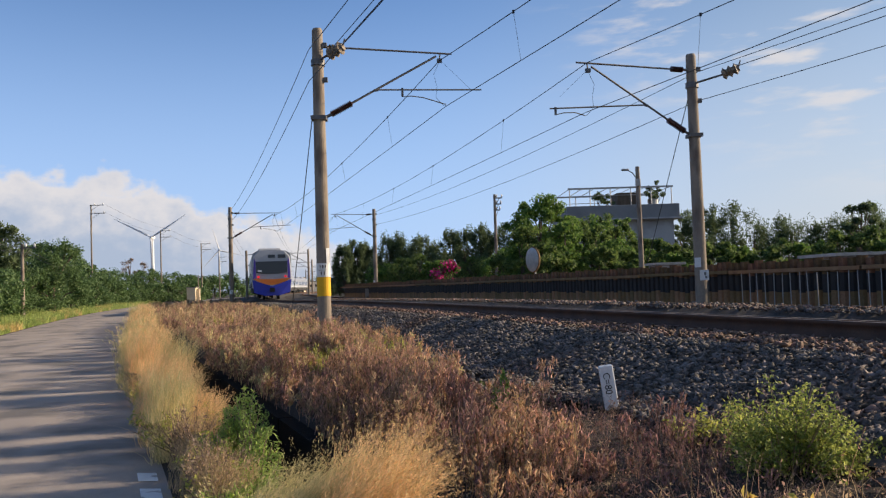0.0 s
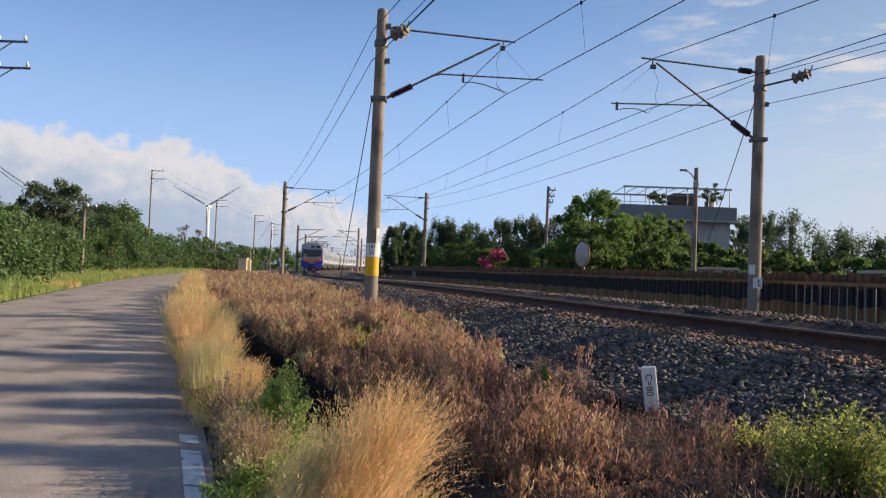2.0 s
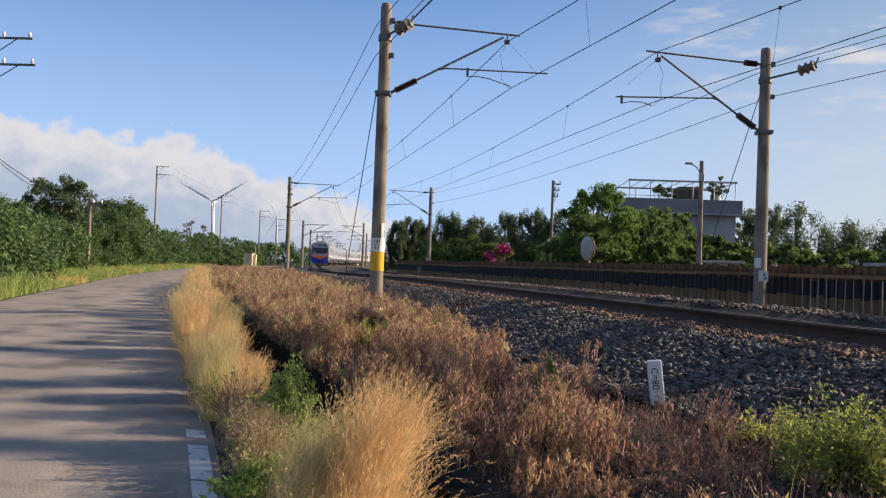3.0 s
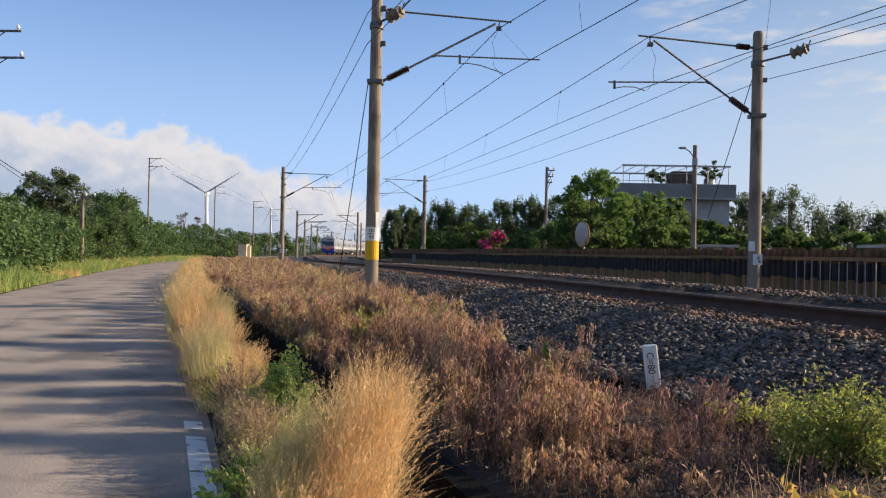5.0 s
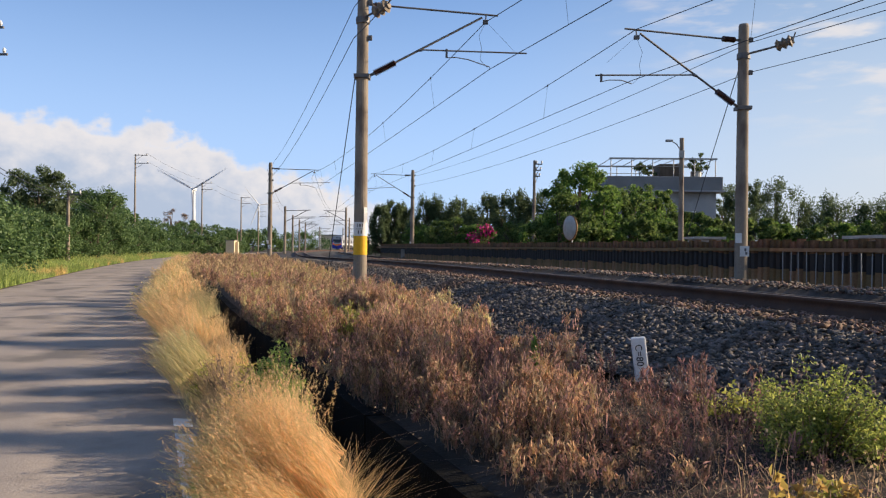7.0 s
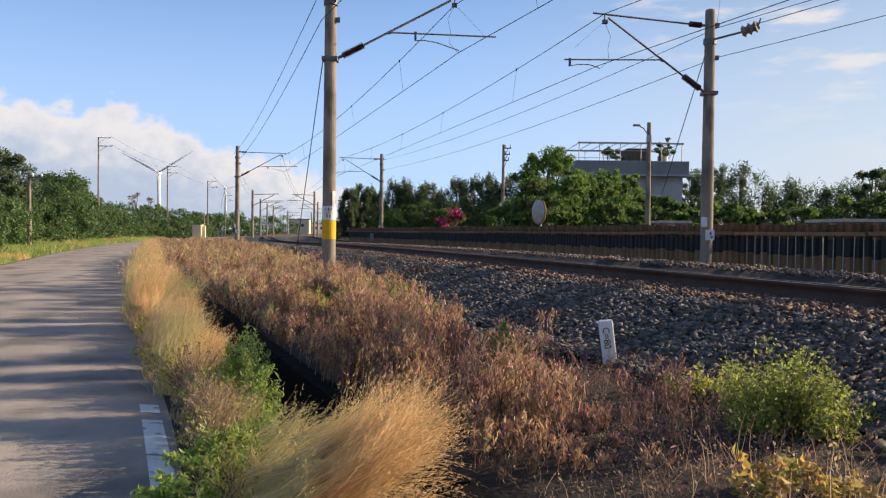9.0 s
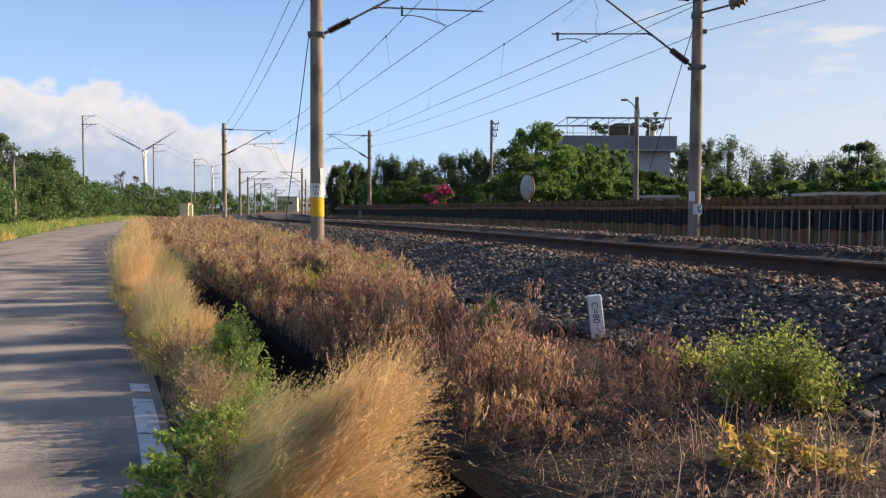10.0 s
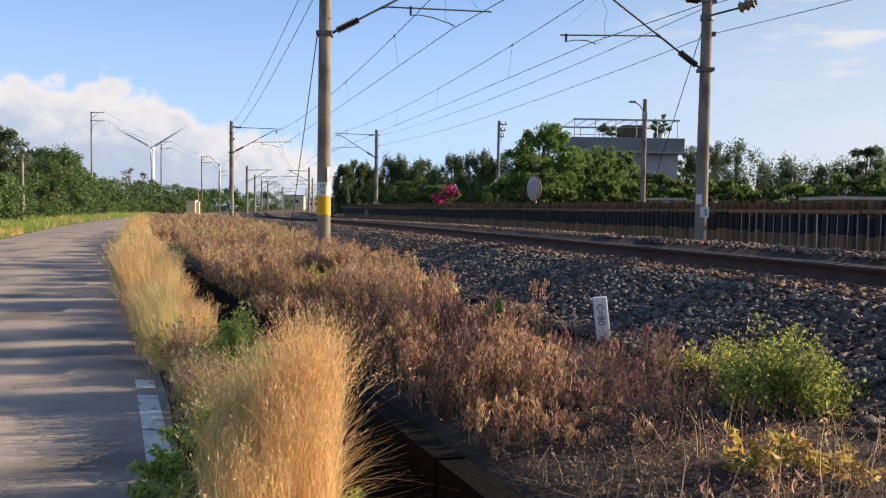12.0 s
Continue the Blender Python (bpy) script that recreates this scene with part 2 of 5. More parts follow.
# ---------------------------------------------------------------- mesh helpers
class Geo:
    """Collects points and faces; every shape adds to it."""

    def __init__(self):
        self.v, self.f = [], []

    def add(self, pts, faces):
        k = len(self.v)
        self.v += [tuple(p) for p in pts]
        self.f += [tuple(i + k for i in q) for q in faces]
        return self

    def box(self, c, s, rz=0.0, taper=1.0):
        x, y, z = (q / 2 for q in s)
        ca, sa = math.cos(rz), math.sin(rz)
        pts = []
        for k, dz in ((1, -z), (taper, z)):
            for dx, dy in ((-x, -y), (x, -y), (x, y), (-x, y)):
                dx, dy = dx * k, dy * k
                pts.append((c[0] + dx * ca - dy * sa, c[1] + dx * sa + dy * ca, c[2] + dz))
        return self.add(pts, [(3, 2, 1, 0), (4, 5, 6, 7), (0, 1, 5, 4), (1, 2, 6, 5), (2, 3, 7, 6), (3, 0, 4, 7)])

    def rod(self, p, q, r0, r1=None, n=8, caps=True):
        p, q = Vector(p), Vector(q)
        r1 = r0 if r1 is None else r1
        w = (q - p).normalized()
        u = w.orthogonal().normalized()
        v = w.cross(u)
        pts = []
        for c, r in ((p, r0), (q, r1)):
            pts += [c + (u * math.cos(k * math.tau / n) + v * math.sin(k * math.tau / n)) * r for k in range(n)]
        faces = [(k, (k + 1) % n, n + (k + 1) % n, n + k) for k in range(n)]
        if caps:
            faces += [tuple(range(n - 1, -1, -1)), tuple(range(n, 2 * n))]
        return self.add(pts, faces)

    def rings(self, centres, radii, n):
        """One skin through rings round the centres."""
        pts = []
        m = len(centres)
        ref = None
        for i, (c, r) in enumerate(zip(centres, radii)):
            w = (centres[min(i + 1, m - 1)] - centres[max(i - 1, 0)]).normalized()
            if ref is None:
                ref = w.orthogonal().normalized()
            u = (ref - w * ref.dot(w)).normalized()
            v = w.cross(u)
            pts += [c + (u * math.cos(k * math.tau / n) + v * math.sin(k * math.tau / n)) * r for k in range(n)]
        faces = [(i * n + k, i * n + (k + 1) % n, (i + 1) * n + (k + 1) % n, (i + 1) * n + k) for i in range(m - 1) for k in range(n)]
        return self.add(pts, faces + [tuple(range(n - 1, -1, -1)), tuple(range((m - 1) * n, m * n))])

    def tube(self, line, r, n=5):
        return self.rings([Vector(p) for p in line], [r] * len(line), n)

    def lathe(self, p, q, prof, n=12):
        """prof: (share of the way from p to q, radius)."""
        p, q = Vector(p), Vector(q)
        return self.rings([p.lerp(q, a0) for a0, _ in prof], [r for _, r in prof], n)

    def mesh(self, name, bevel=0.0):
        me = bpy.data.meshes.new(name)
        me.from_pydata(self.v, [], self.f)
        if bevel:
            bm = bmesh.new()
            bm.from_mesh(me)
            bmesh.ops.bevel(bm, geom=bm.edges[:], offset=bevel, segments=1, affect="EDGES")
            bm.to_mesh(me)
            bm.free()
        return me


def grid_mesh(name, V, F):
    """A mesh from arrays of points and of faces with equally many corners."""
    me = bpy.data.meshes.new(name)
    V, F = np.asarray(V, dtype=np.float32), np.asarray(F, dtype=np.int32)
    m, k = F.shape
    me.vertices.add(len(V))
    me.vertices.foreach_set("co", V.ravel())
    me.loops.add(m * k)
    me.loops.foreach_set("vertex_index", F.ravel())
    me.polygons.add(m)
    me.polygons.foreach_set("loop_start", np.arange(0, m * k, k, dtype=np.int32))
    me.update(calc_edges=True)
    me.validate()
    return me


def put(name, me, material, at=None, parent=None, label="", smooth=False):
    ob = new(name, me)
    for mt in (material if isinstance(material, (list, tuple)) else [material]):
        if len(me.materials) < (len(material) if isinstance(material, (list, tuple)) else 1):
            me.materials.append(mt)
    if smooth:
        me.polygons.foreach_set("use_smooth", [True] * len(me.polygons))
    ob.parent = parent
    if at is not None:
        ob.matrix_basis = at
    if label:
        ob["label"] = label
    return ob


def part(name, g, material, parent, label="", bevel=0.0, smooth=False, at=None):
    return put(name, g.mesh(name, bevel) if isinstance(g, Geo) else g, material, at, parent, label, smooth)


def thing(name, label, category, at=None, group="", kind=""):
    ob = new(name)
    ob.empty_display_size = 0.2
    if at is not None:
        ob.matrix_basis = at
    return tagged(ob, label, category, group, kind)


def spot(az, y, el=None):
    """A place y metres ahead on the bearing az (x / y); z by its rise over y."""
    return (az * y, y, 0.0 if el is None else EYE + el * y)


# ---------------------------------------------------------------- lines of the plan
def spline(pts):
    """A smooth line through (y, x) pairs as a function of y."""
    ys, xs = np.array([p[0] for p in pts], float), np.array([p[1] for p in pts], float)
    d = np.gradient(xs, ys)

    def at(y):
        i = int(np.clip(np.searchsorted(ys, y) - 1, 0, len(ys) - 2))
        h = ys[i + 1] - ys[i]
        t = (y - ys[i]) / h
        if t < 0:
            return xs[i] + d[i] * (y - ys[i])
        if t > 1:
            return xs[i + 1] + d[i + 1] * (y - ys[i + 1])
        return ((2 * t**3 - 3 * t**2 + 1) * xs[i] + (t**3 - 2 * t**2 + t) * h * d[i] + (3 * t**2 - 2 * t**3) * xs[i + 1] + (t**3 - t**2) * h * d[i + 1])
    return at


LINE_1 = [(-60, 23.5), (-30, 15.0), (-8, 8.7), (6.6, 4.5), (21, 0.35), (40, -5.5), (60, -11.6), (82, -16.7), (102, -21.0), (128, -25.8),
          (170, -31.5), (192, -33.2), (214, -34.3), (236, -33.4), (256, -30.0), (275, -23.0), (292, -12.0), (306, 2.0), (318, 20.0), (328, 40.0),
          (336, 62.0), (342, 90.0), (347, 130.0), (351, 180.0), (355, 240.0)]
LINE_2 = [(-60, 28.5), (-30, 19.8), (6.6, 9.4), (23, 4.7), (45, -1.2), (70, -7.8), (100, -14.5), (140, -21.5), (180, -26.0), (214, -27.8),
          (240, -26.0), (262, -20.0), (280, -10.0), (296, 6.0), (310, 30.0), (320, 60.0), (328, 110.0)]


def arc_line(pts, step=1.0):
    """The points of a track's middle line, evenly spaced."""
    P = [Vector((x, y, 0)) for y, x in pts]
    dense = []
    for i in range(len(P) - 1):
        p0, p1, p2, p3 = P[max(i - 1, 0)], P[i], P[i + 1], P[min(i + 2, len(P) - 1)]
        for k in range(24):
            t = k / 24
            dense.append(0.5 * ((2 * p1) + (p2 - p0) * t + (2 * p0 - 5 * p1 + 4 * p2 - p3) * t**2 + (3 * p1 - p0 - 3 * p2 + p3) * t**3))
    dense.append(P[-1])
    out, left = [dense[0].copy()], step
    for a_, b_ in zip(dense, dense[1:]):
        seg, pos = (b_ - a_).length, 0.0
        while seg - pos >= left:
            pos += left
            out.append(a_.lerp(b_, pos / seg))
            left = step
        left -= seg - pos
    return out


TRACK_1, TRACK_2 = arc_line(LINE_1), arc_line(LINE_2)


def level(y, near, far):
    t = min(max((y - 20) / 45, 0), 1)
    return near + (far - near) * t * t * (3 - 2 * t)


def rail_z(track, y):
    """Height of a track's rail tops: the near line lies on the higher bank."""
    return level(y, 1.03, 0.82) if track is TRACK_1 else level(y, 0.62, 0.78)


mid_1, mid_2 = spline(LINE_1[:14]), spline(LINE_2[:11])
road_right = spline([(-80, 31.6), (-30, 12.1), (-8, 3.5), (5.33, -1.68), (15.6, -5.75), (37.7, -13.6), (58, -20.3), (80, -26.6), (110, -33.5), (140, -38.5), (180, -43.0), (260, -48.0)])
ROAD_W = 5.6
# ---------------------------------------------------------------- ground
def ground_section(y):
    """Points across the ground from west to east at y: x and z."""
    r = road_right(min(y, 300))
    y2 = min(y, 225)
    c1, c2 = mid_1(y2), mid_2(y2)
    t1, t2 = rail_z(TRACK_1, y), rail_z(TRACK_2, y)
    lip = r + 1.39
    toe = max(c1 - 2.75, lip + 0.6)
    far = max(0.0, min((y - 70) / 60, 1))
    d = 1 - far
    return [(-3000, -2), (-400, -1), (r - 90, -0.3), (r - ROAD_W - 12, 0.0), (r - ROAD_W - 3, 0.05), (r - ROAD_W - 0.4, 0.02), (r - ROAD_W + 0.1, -0.03),
            (r - 0.1, -0.03), (r + 0.12, 0.02), (r + 0.62, 0.05), (r + 0.68, -1.15 * d), (lip - 0.14, -1.15 * d), (lip - 0.13, 0.12), (lip, 0.20),
            (lip + 0.3, 0.26), ((lip + toe) / 2, 0.36), (toe, 0.42), (c1 - 1.5, t1 - 0.26), (c1 + 1.6, t1 - 0.36), (c1 + 2.2, t2 - 0.34), (c2 + 1.9, t2 - 0.34), (c2 + 2.6, 0.42),
            (c2 + 5.5, 0.5), (c2 + 9, 0.55), (c2 + 40, 0.6), (c2 + 150, 0.3), (c2 + 400, -1), (3000, -2)]


def build_ground():
    ys = [-80, -40, -20, -10, -5] + list(np.arange(-2, 30, 0.6)) + list(np.arange(30, 80, 2.5)) + list(np.arange(80, 230, 10)) + [240, 300, 450, 800, 1500, 3000, 4500]
    V, rng_ = [], random.Random(5)
    for y in ys:
        for x, z in ground_section(y):
            bumpy = 0.05 * noise.noise((x * 0.9, y * 0.9, 0)) if -20 < x < 12 and z > 0.1 and y < 90 else 0
            V.append((x, y, z + bumpy))
    n = len(ground_section(0))
    F = [(j * n + i, j * n + i + 1, (j + 1) * n + i + 1, (j + 1) * n + i) for j in range(len(ys) - 1) for i in range(n - 1)]
    tagged(put("ground", grid_mesh("ground", V, F), M["earth"]), "dry brown earth bank and flat land to the horizon", "ground", kind="structure")
    # the ballast bed lies on it as a sheet of its own
    for track, mid, lo, hi in ((TRACK_1, mid_1, -2.7, 2.2), (TRACK_2, mid_2, -2.0, 2.4)):
        V, F = [], []
        pts = [p for p in track if p.y < 290]
        heap = 0.19 if track is TRACK_1 else 0.0
        cross = ((lo, 0.44, 0), (-1.5, None, 0), (-0.9, None, 0), (0.9, None, -0.03), (1.15, None, -0.03), (1.5, None, heap - 0.03), (2.0, None, heap - 0.03), (hi + 0.6, 0.46, 0))
        for i, p in enumerate(pts):
            q = pts[min(i + 1, len(pts) - 1)] - pts[max(i - 1, 0)]
            side = Vector((q.y, -q.x, 0)).normalized()
            top = rail_z(track, p.y) - 0.20
            for u, z, up in cross:
                w = p + side * u
                V.append((w.x, w.y, (top + up * max(0.0, min(1.0, (60 - p.y) / 20)) if z is None else z) + 0.03 * noise.noise((w.x * 2, w.y * 2, 3))))
        k = len(cross)
        F = [(j * k + i, j * k + i + 1, (j + 1) * k + i + 1, (j + 1) * k + i) for j in range(len(pts) - 1) for i in range(k - 1)]
        tagged(put("ballast_bed", grid_mesh("ballast_bed", V, F), M["bed"]), "dark grey crushed-stone ballast bank under the track", "ballast", kind="structure")
    # road
    V, ys = [], list(np.arange(-70, 260, 2.0))
    for y in ys:
        r = road_right(y)
        for u, z in ((0, 0.0), (0.2, 0.012), (ROAD_W / 2, 0.05), (ROAD_W - 0.2, 0.012), (ROAD_W, 0.0)):
            wob = 0.06 * noise.noise((y * 0.7, u, 1)) if u in (0, ROAD_W) else 0
            V.append((r - ROAD_W + u + wob, y, z))
    F = [(j * 5 + i, j * 5 + i + 1, j * 5 + i + 6, j * 5 + i + 5) for j in range(len(ys) - 1) for i in range(4)]
    tagged(put("road", grid_mesh("road", V, F), M["road"]), "narrow worn pale grey asphalt lane", "road", kind="structure")
    # the worn white edge line, broken into dashes by the grass
    for y0, y1 in ((4.55, 5.25), (5.28, 6.25), (6.5, 6.8)):
        V = []
        for y in np.linspace(y0, y1, 6):
            r = road_right(y) - 0.02
            V += [(r - 0.2, y, 0.018), (r - 0.04, y, 0.012)]
        F = [(2 * i, 2 * i + 1, 2 * i + 3, 2 * i + 2) for i in range(5)]
        tagged(put("edge_line", grid_mesh("edge_line", V, F), M["line"]), "worn white painted line at the road edge", "road marking", kind="structure")
    # ditch coping and side; near-black colour stands in for the ditch's shade
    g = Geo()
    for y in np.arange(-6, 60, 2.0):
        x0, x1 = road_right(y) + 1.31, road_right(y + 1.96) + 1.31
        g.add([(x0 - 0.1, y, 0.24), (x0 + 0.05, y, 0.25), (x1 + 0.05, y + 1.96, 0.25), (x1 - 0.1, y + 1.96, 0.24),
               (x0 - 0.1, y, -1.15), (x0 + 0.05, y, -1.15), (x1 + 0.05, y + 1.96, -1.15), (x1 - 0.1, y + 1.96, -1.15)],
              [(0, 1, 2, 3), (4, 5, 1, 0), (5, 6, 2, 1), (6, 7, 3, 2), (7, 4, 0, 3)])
    tagged(put("ditch_wall", g.mesh("ditch_wall"), M["ditch_shade"]), "concrete side of the drainage ditch, coloured near-black for its shade", "ditch wall", kind="structure")


build_ground()


def rail_line(track, side_off, drop):
    """A flat-bottomed rail swept along a track."""
    prof = [(-0.065, -0.153), (-0.065, -0.14), (-0.012, -0.12), (-0.012, -0.045), (-0.034, -0.035), (-0.034, -0.006), (-0.026, 0.0),
            (0.026, 0.0), (0.034, -0.006), (0.034, -0.035), (0.012, -0.045), (0.012, -0.12), (0.065, -0.14), (0.065, -0.153)]
    pts = [p for p in track if p.y < 300]
    V = []
    for i, p in enumerate(pts):
        q = pts[min(i + 1, len(pts) - 1)] - pts[max(i - 1, 0)]
        side = Vector((q.y, -q.x, 0)).normalized()
        z = rail_z(track, p.y) + drop
        for u, h in prof:
            w = p + side * (side_off + u)
            V.append((w.x, w.y, z + h))
    k = len(prof)
    F, top = [], []
    for j in range(len(pts) - 1):
        for i in range(k - 1):
            F.append((j * k + i, j * k + i + 1, (j + 1) * k + i + 1, (j + 1) * k + i))
            top.append(1 if i == 6 else 0)
    me = grid_mesh("rail", V, F)
    me.materials.append(M["rail"])
    me.materials.append(M["railtop"])
    me.polygons.foreach_set("material_index", top)
    ob = new("rail", me)
    return tagged(ob, "rusty brown steel rail with a worn head", "rail", "rails of the two tracks", "structure")


for track_ in (TRACK_1, TRACK_2):
    rail_line(track_, -0.5335, 0.02)
    rail_line(track_, 0.5335, -0.05)


# ---------------------------------------------------------------- overhead line masts
ACROSS = Vector((0.955, 0.297, 0))     # square to the near track, towards the east


def insulator(p, q, r, n_shed=7):
    prof = []
    for i in range(n_shed):
        a0 = i / n_shed
        prof += [(a0, r * 0.55), (a0 + 0.45 / n_shed, r), (a0 + 0.75 / n_shed, r * 0.6)]
    return Geo().lathe(p, q, prof + [(1.0, r * 0.55)], 10)


def mast(name, x, y, z0, dz, way, label, banded=False, plates=False, detail=True, feeders=0.5, pull=False, barrel=True):
    """A spun-concrete mast with its cantilever; way: unit vector towards its track. dz shifts the fittings."""
    ob = thing(name, label, "catenary mast", pose(x, y, 0), "masts of the overhead line")
    W = lambda u, z: Vector((way.x * u, way.y * u, z + dz))
    part("shaft", Geo().lathe((0, 0, z0 - 0.6), (0, 0, 8.4 + dz), [(0, 0.185), (0.55, 0.165), (0.992, 0.142), (1.0, 0.12)], 20), M["pole"], ob, smooth=False)
    n = 8 if detail else 5
    part("top_tube", Geo().rod(W(0.62, 7.93), W(3.76, 7.95), 0.027, n=n), M["steel"], ob)
    part("top_insulator", insulator(W(0.30, 7.93), W(0.70, 7.93), 0.085, 10), M["ceramic"], ob, "brown porcelain insulator")
    part("bracket", Geo().box(W(0.2, 7.93), (0.4, 0.06, 0.06), math.atan2(way.y, way.x)), M["steel"], ob)
    part("diagonal_tube", Geo().rod(W(0.84, 6.42), W(3.3, 7.86), 0.03, n=n), M["steel"], ob)
    part("lower_insulator", insulator(W(0.32, 6.12), W(0.88, 6.44), 0.098, 12), M["ceramic"], ob, "brown porcelain insulator")
    part("lower_bracket", Geo().rod(W(0.1, 6.0), W(0.36, 6.14), 0.04, n=n).box(W(0.0, 6.0), (0.4, 0.4, 0.1)), M["steel"], ob)
    part("registration_tube", Geo().rod(W(1.62, 6.84), W(4.62, 6.62 if pull else 6.98), 0.022, n=n).rod(W(1.52, 6.82), W(1.62, 6.84), 0.04, n=n), M["steel"], ob)
    if pull:
        g = Geo().tube([W(4.45, 6.62), W(4.45, 6.46), W(4.2, 6.52), W(3.85, 6.54), W(3.6, 6.48), W(3.54, 6.46)], 0.014, n)
        g.box(W(4.45, 6.56), (0.06, 0.05, 0.22))
    else:
        g = Geo().tube([W(2.3, 6.87), W(2.3, 6.68), W(2.55, 6.71), W(2.9, 6.68), W(3.3, 6.58), W(3.54, 6.52), W(3.54, 6.46)], 0.014, n)
        g.box(W(2.3, 6.8), (0.06, 0.05, 0.24))
    part("steady_arm", g, M["steel"], ob)
    part("messenger_clamp", Geo().rod(W(3.42, 7.95), W(3.40, 7.74), 0.02, n=n).box(W(3.4, 7.74), (0.14, 0.12, 0.1)), M["steel"], ob)
    part("drop_wire", Geo().tube([W(3.4, 7.72), W(3.22, 7.35), W(3.3, 7.0), W(3.26, 6.7), W(3.5, 6.47)], 0.006, 4).tube([W(3.46, 7.72), W(4.3, 6.97)], 0.004, 4), M["wire"], ob)
    part("band", Geo().lathe((0, 0, 7.40 + dz), (0, 0, 7.56 + dz), [(0, 0.185), (1, 0.185)], 16), M["steel"], ob)
    side = -1 if feeders > 0 else 1
    for z in (7.95, 7.02):
        part("feeder_clip", Geo().box((side * -0.19, -0.02, z + dz), (0.12, 0.1, 0.12)), M["steel"], ob)
    # the barrel of the return feeder beside the shaft
    if barrel:
        b = Vector((feeders, -0.25, (7.72 if feeders < 0.8 else 7.8) + dz))
        part("feeder_insulator", insulator(b + Vector((-0.2, 0.1, -0.07)), b + Vector((0.22, -0.1, 0.08)), 0.19, 3), M["bundle"], ob, "grey-brown barrel insulator")
        part("feeder_arm", Geo().rod((0.0, -0.15, 7.5 + dz), b + Vector((-0.18, 0.1, -0.06)), 0.03, n=n), M["steel"], ob)
        part("feeder_pin", Geo().rod(b + Vector((0.2, -0.1, 0.08)), b + Vector((0.26, -0.12, 0.28)), 0.02, n=n), M["steel"], ob)
    if banded:
        zb = z0 + 0.86
        part("yellow_band", Geo().lathe((0, 0, zb), (0, 0, zb + 0.5), [(0, 0.183), (1, 0.181)], 20), M["yellow"], ob, "yellow painted band")
        part("white_plate", Geo().lathe((0, 0, zb + 0.5), (0, 0, zb + 0.86), [(0, 0.182), (1, 0.181)], 20), M["white"], ob, "white plate with dark bars")
        g = Geo()
        for dx, z, w in ((-0.06, 0.77, 0.03), (0.01, 0.77, 0.06), (0.075, 0.77, 0.04), (-0.03, 0.60, 0.05), (0.045, 0.60, 0.05)):
            g.box((dx, -math.sqrt(0.184**2 - dx * dx) - 0.002, zb + z), (w * 0.6, 0.010, 0.085))
        g.box((0, -0.186, zb + 0.68), (0.2, 0.012, 0.012))
        part("bars", g, M["steel"], ob, "dark bars")
        part("side_plate", Geo().box((0.14, -0.13, zb + 1.05), (0.1, 0.012, 0.4), 0.8), M["white"], ob, "narrow white plate")
    if plates:
        part("plate", Geo().box((-0.13, -0.165, z0 + 1.35), (0.17, 0.012, 0.28), -0.35), M["white"], ob, "small white plate")
        part("plate", Geo().box((0.03, -0.196, z0 + 0.98), (0.26, 0.012, 0.3)), M["white"], ob, "white plate with faded marks")
        part("marks", Geo().box((0.05, -0.204, z0 + 1.02), (0.05, 0.006, 0.09)).box((0.08, -0.204, z0 + 0.92), (0.06, 0.006, 0.07)), M["steel"], ob)
    return ob


MAST_L = [(13.1, -23.5, 0.5, 0.0), (-2.73, 21.0, 0.45, 0.0), (-15.2, 62.2, 0.5, -0.32)]
MAST_R = [(24.5, -21.0, 0.5, -0.4), (7.9, 23.0, 0.55, -0.4), (-4.55, 70.0, 0.6, -0.05)]
for i_, (x_, y_, z_, d_) in enumerate(MAST_L):
    mast("catenary_mast", x_, y_, z_, d_, ACROSS, "tan concrete catenary mast with yellow band beside the track" if i_ == 1 else "tan concrete catenary mast with steel cantilever", banded=i_ == 1, plates=i_ == 2, feeders=0.5, barrel=i_ < 2)
for i_, (x_, y_, z_, d_) in enumerate(MAST_R):
    mast("catenary_mast", x_, y_, z_, d_, -ACROSS, "grey concrete catenary mast with white plates by the far track", plates=True, feeders=1.05, pull=True, barrel=i_ < 2)


def far_mast(x, y, h, way):
    ob = thing("far_mast", "distant dark catenary mast with thin arm", "catenary mast", pose(x, y, 0), "masts of the overhead line")
    part("shaft", Geo().rod((0, 0, -0.3), (0, 0, h), 0.2, 0.16, 8), M["pole"], ob)
    part("arm", Geo().rod((0, 0, h - 0.6), (way * 3.6, 0, h - 0.5), 0.05, n=5).rod((0, 0, h - 2.2), (way * 3.0, 0, h - 0.6), 0.05, n=5).rod((way * 1.6, 0, h - 1.5), (way * 4.3, 0, h - 1.45), 0.04, n=5), M["steel"], ob)


for az_, y_, way_ in ((-0.2253, 112, 1), (-0.2155, 148, 1), (-0.2071, 186, 1), (-0.1995, 205, 1), (-0.1484, 128, -1), (-0.1441, 172, -1), (-0.128, 205, -1), (-0.1813, 250, 1), (-0.152, 262, 1)):
    far_mast(az_ * y_, y_, {112: 7.2, 148: 7.4}.get(y_, 7.9), way_)


# ---------------------------------------------------------------- wires
def sag_line(p, q, sag, n=14):
    p, q = Vector(p), Vector(q)
    return [p.lerp(q, t) - Vector((0, 0, sag * 4 * t * (1 - t))) for t in (i / n for i in range(n + 1))]


def wire(name, spans, r, label, sag=0.3):
    line = []
    for p, q in spans:
        line += sag_line(p, q, sag)[1 if line else 0:]
    g = Geo().tube(line, r, 4)
    return tagged(put(name, g.mesh(name), M["wire"]), label, "overhead wire", "overhead wires")


def on_mast(row, way, u, z):
    return [Vector((x, y, 0)) + way * u + Vector((0, 0, z + d)) for x, y, z0, d in row]


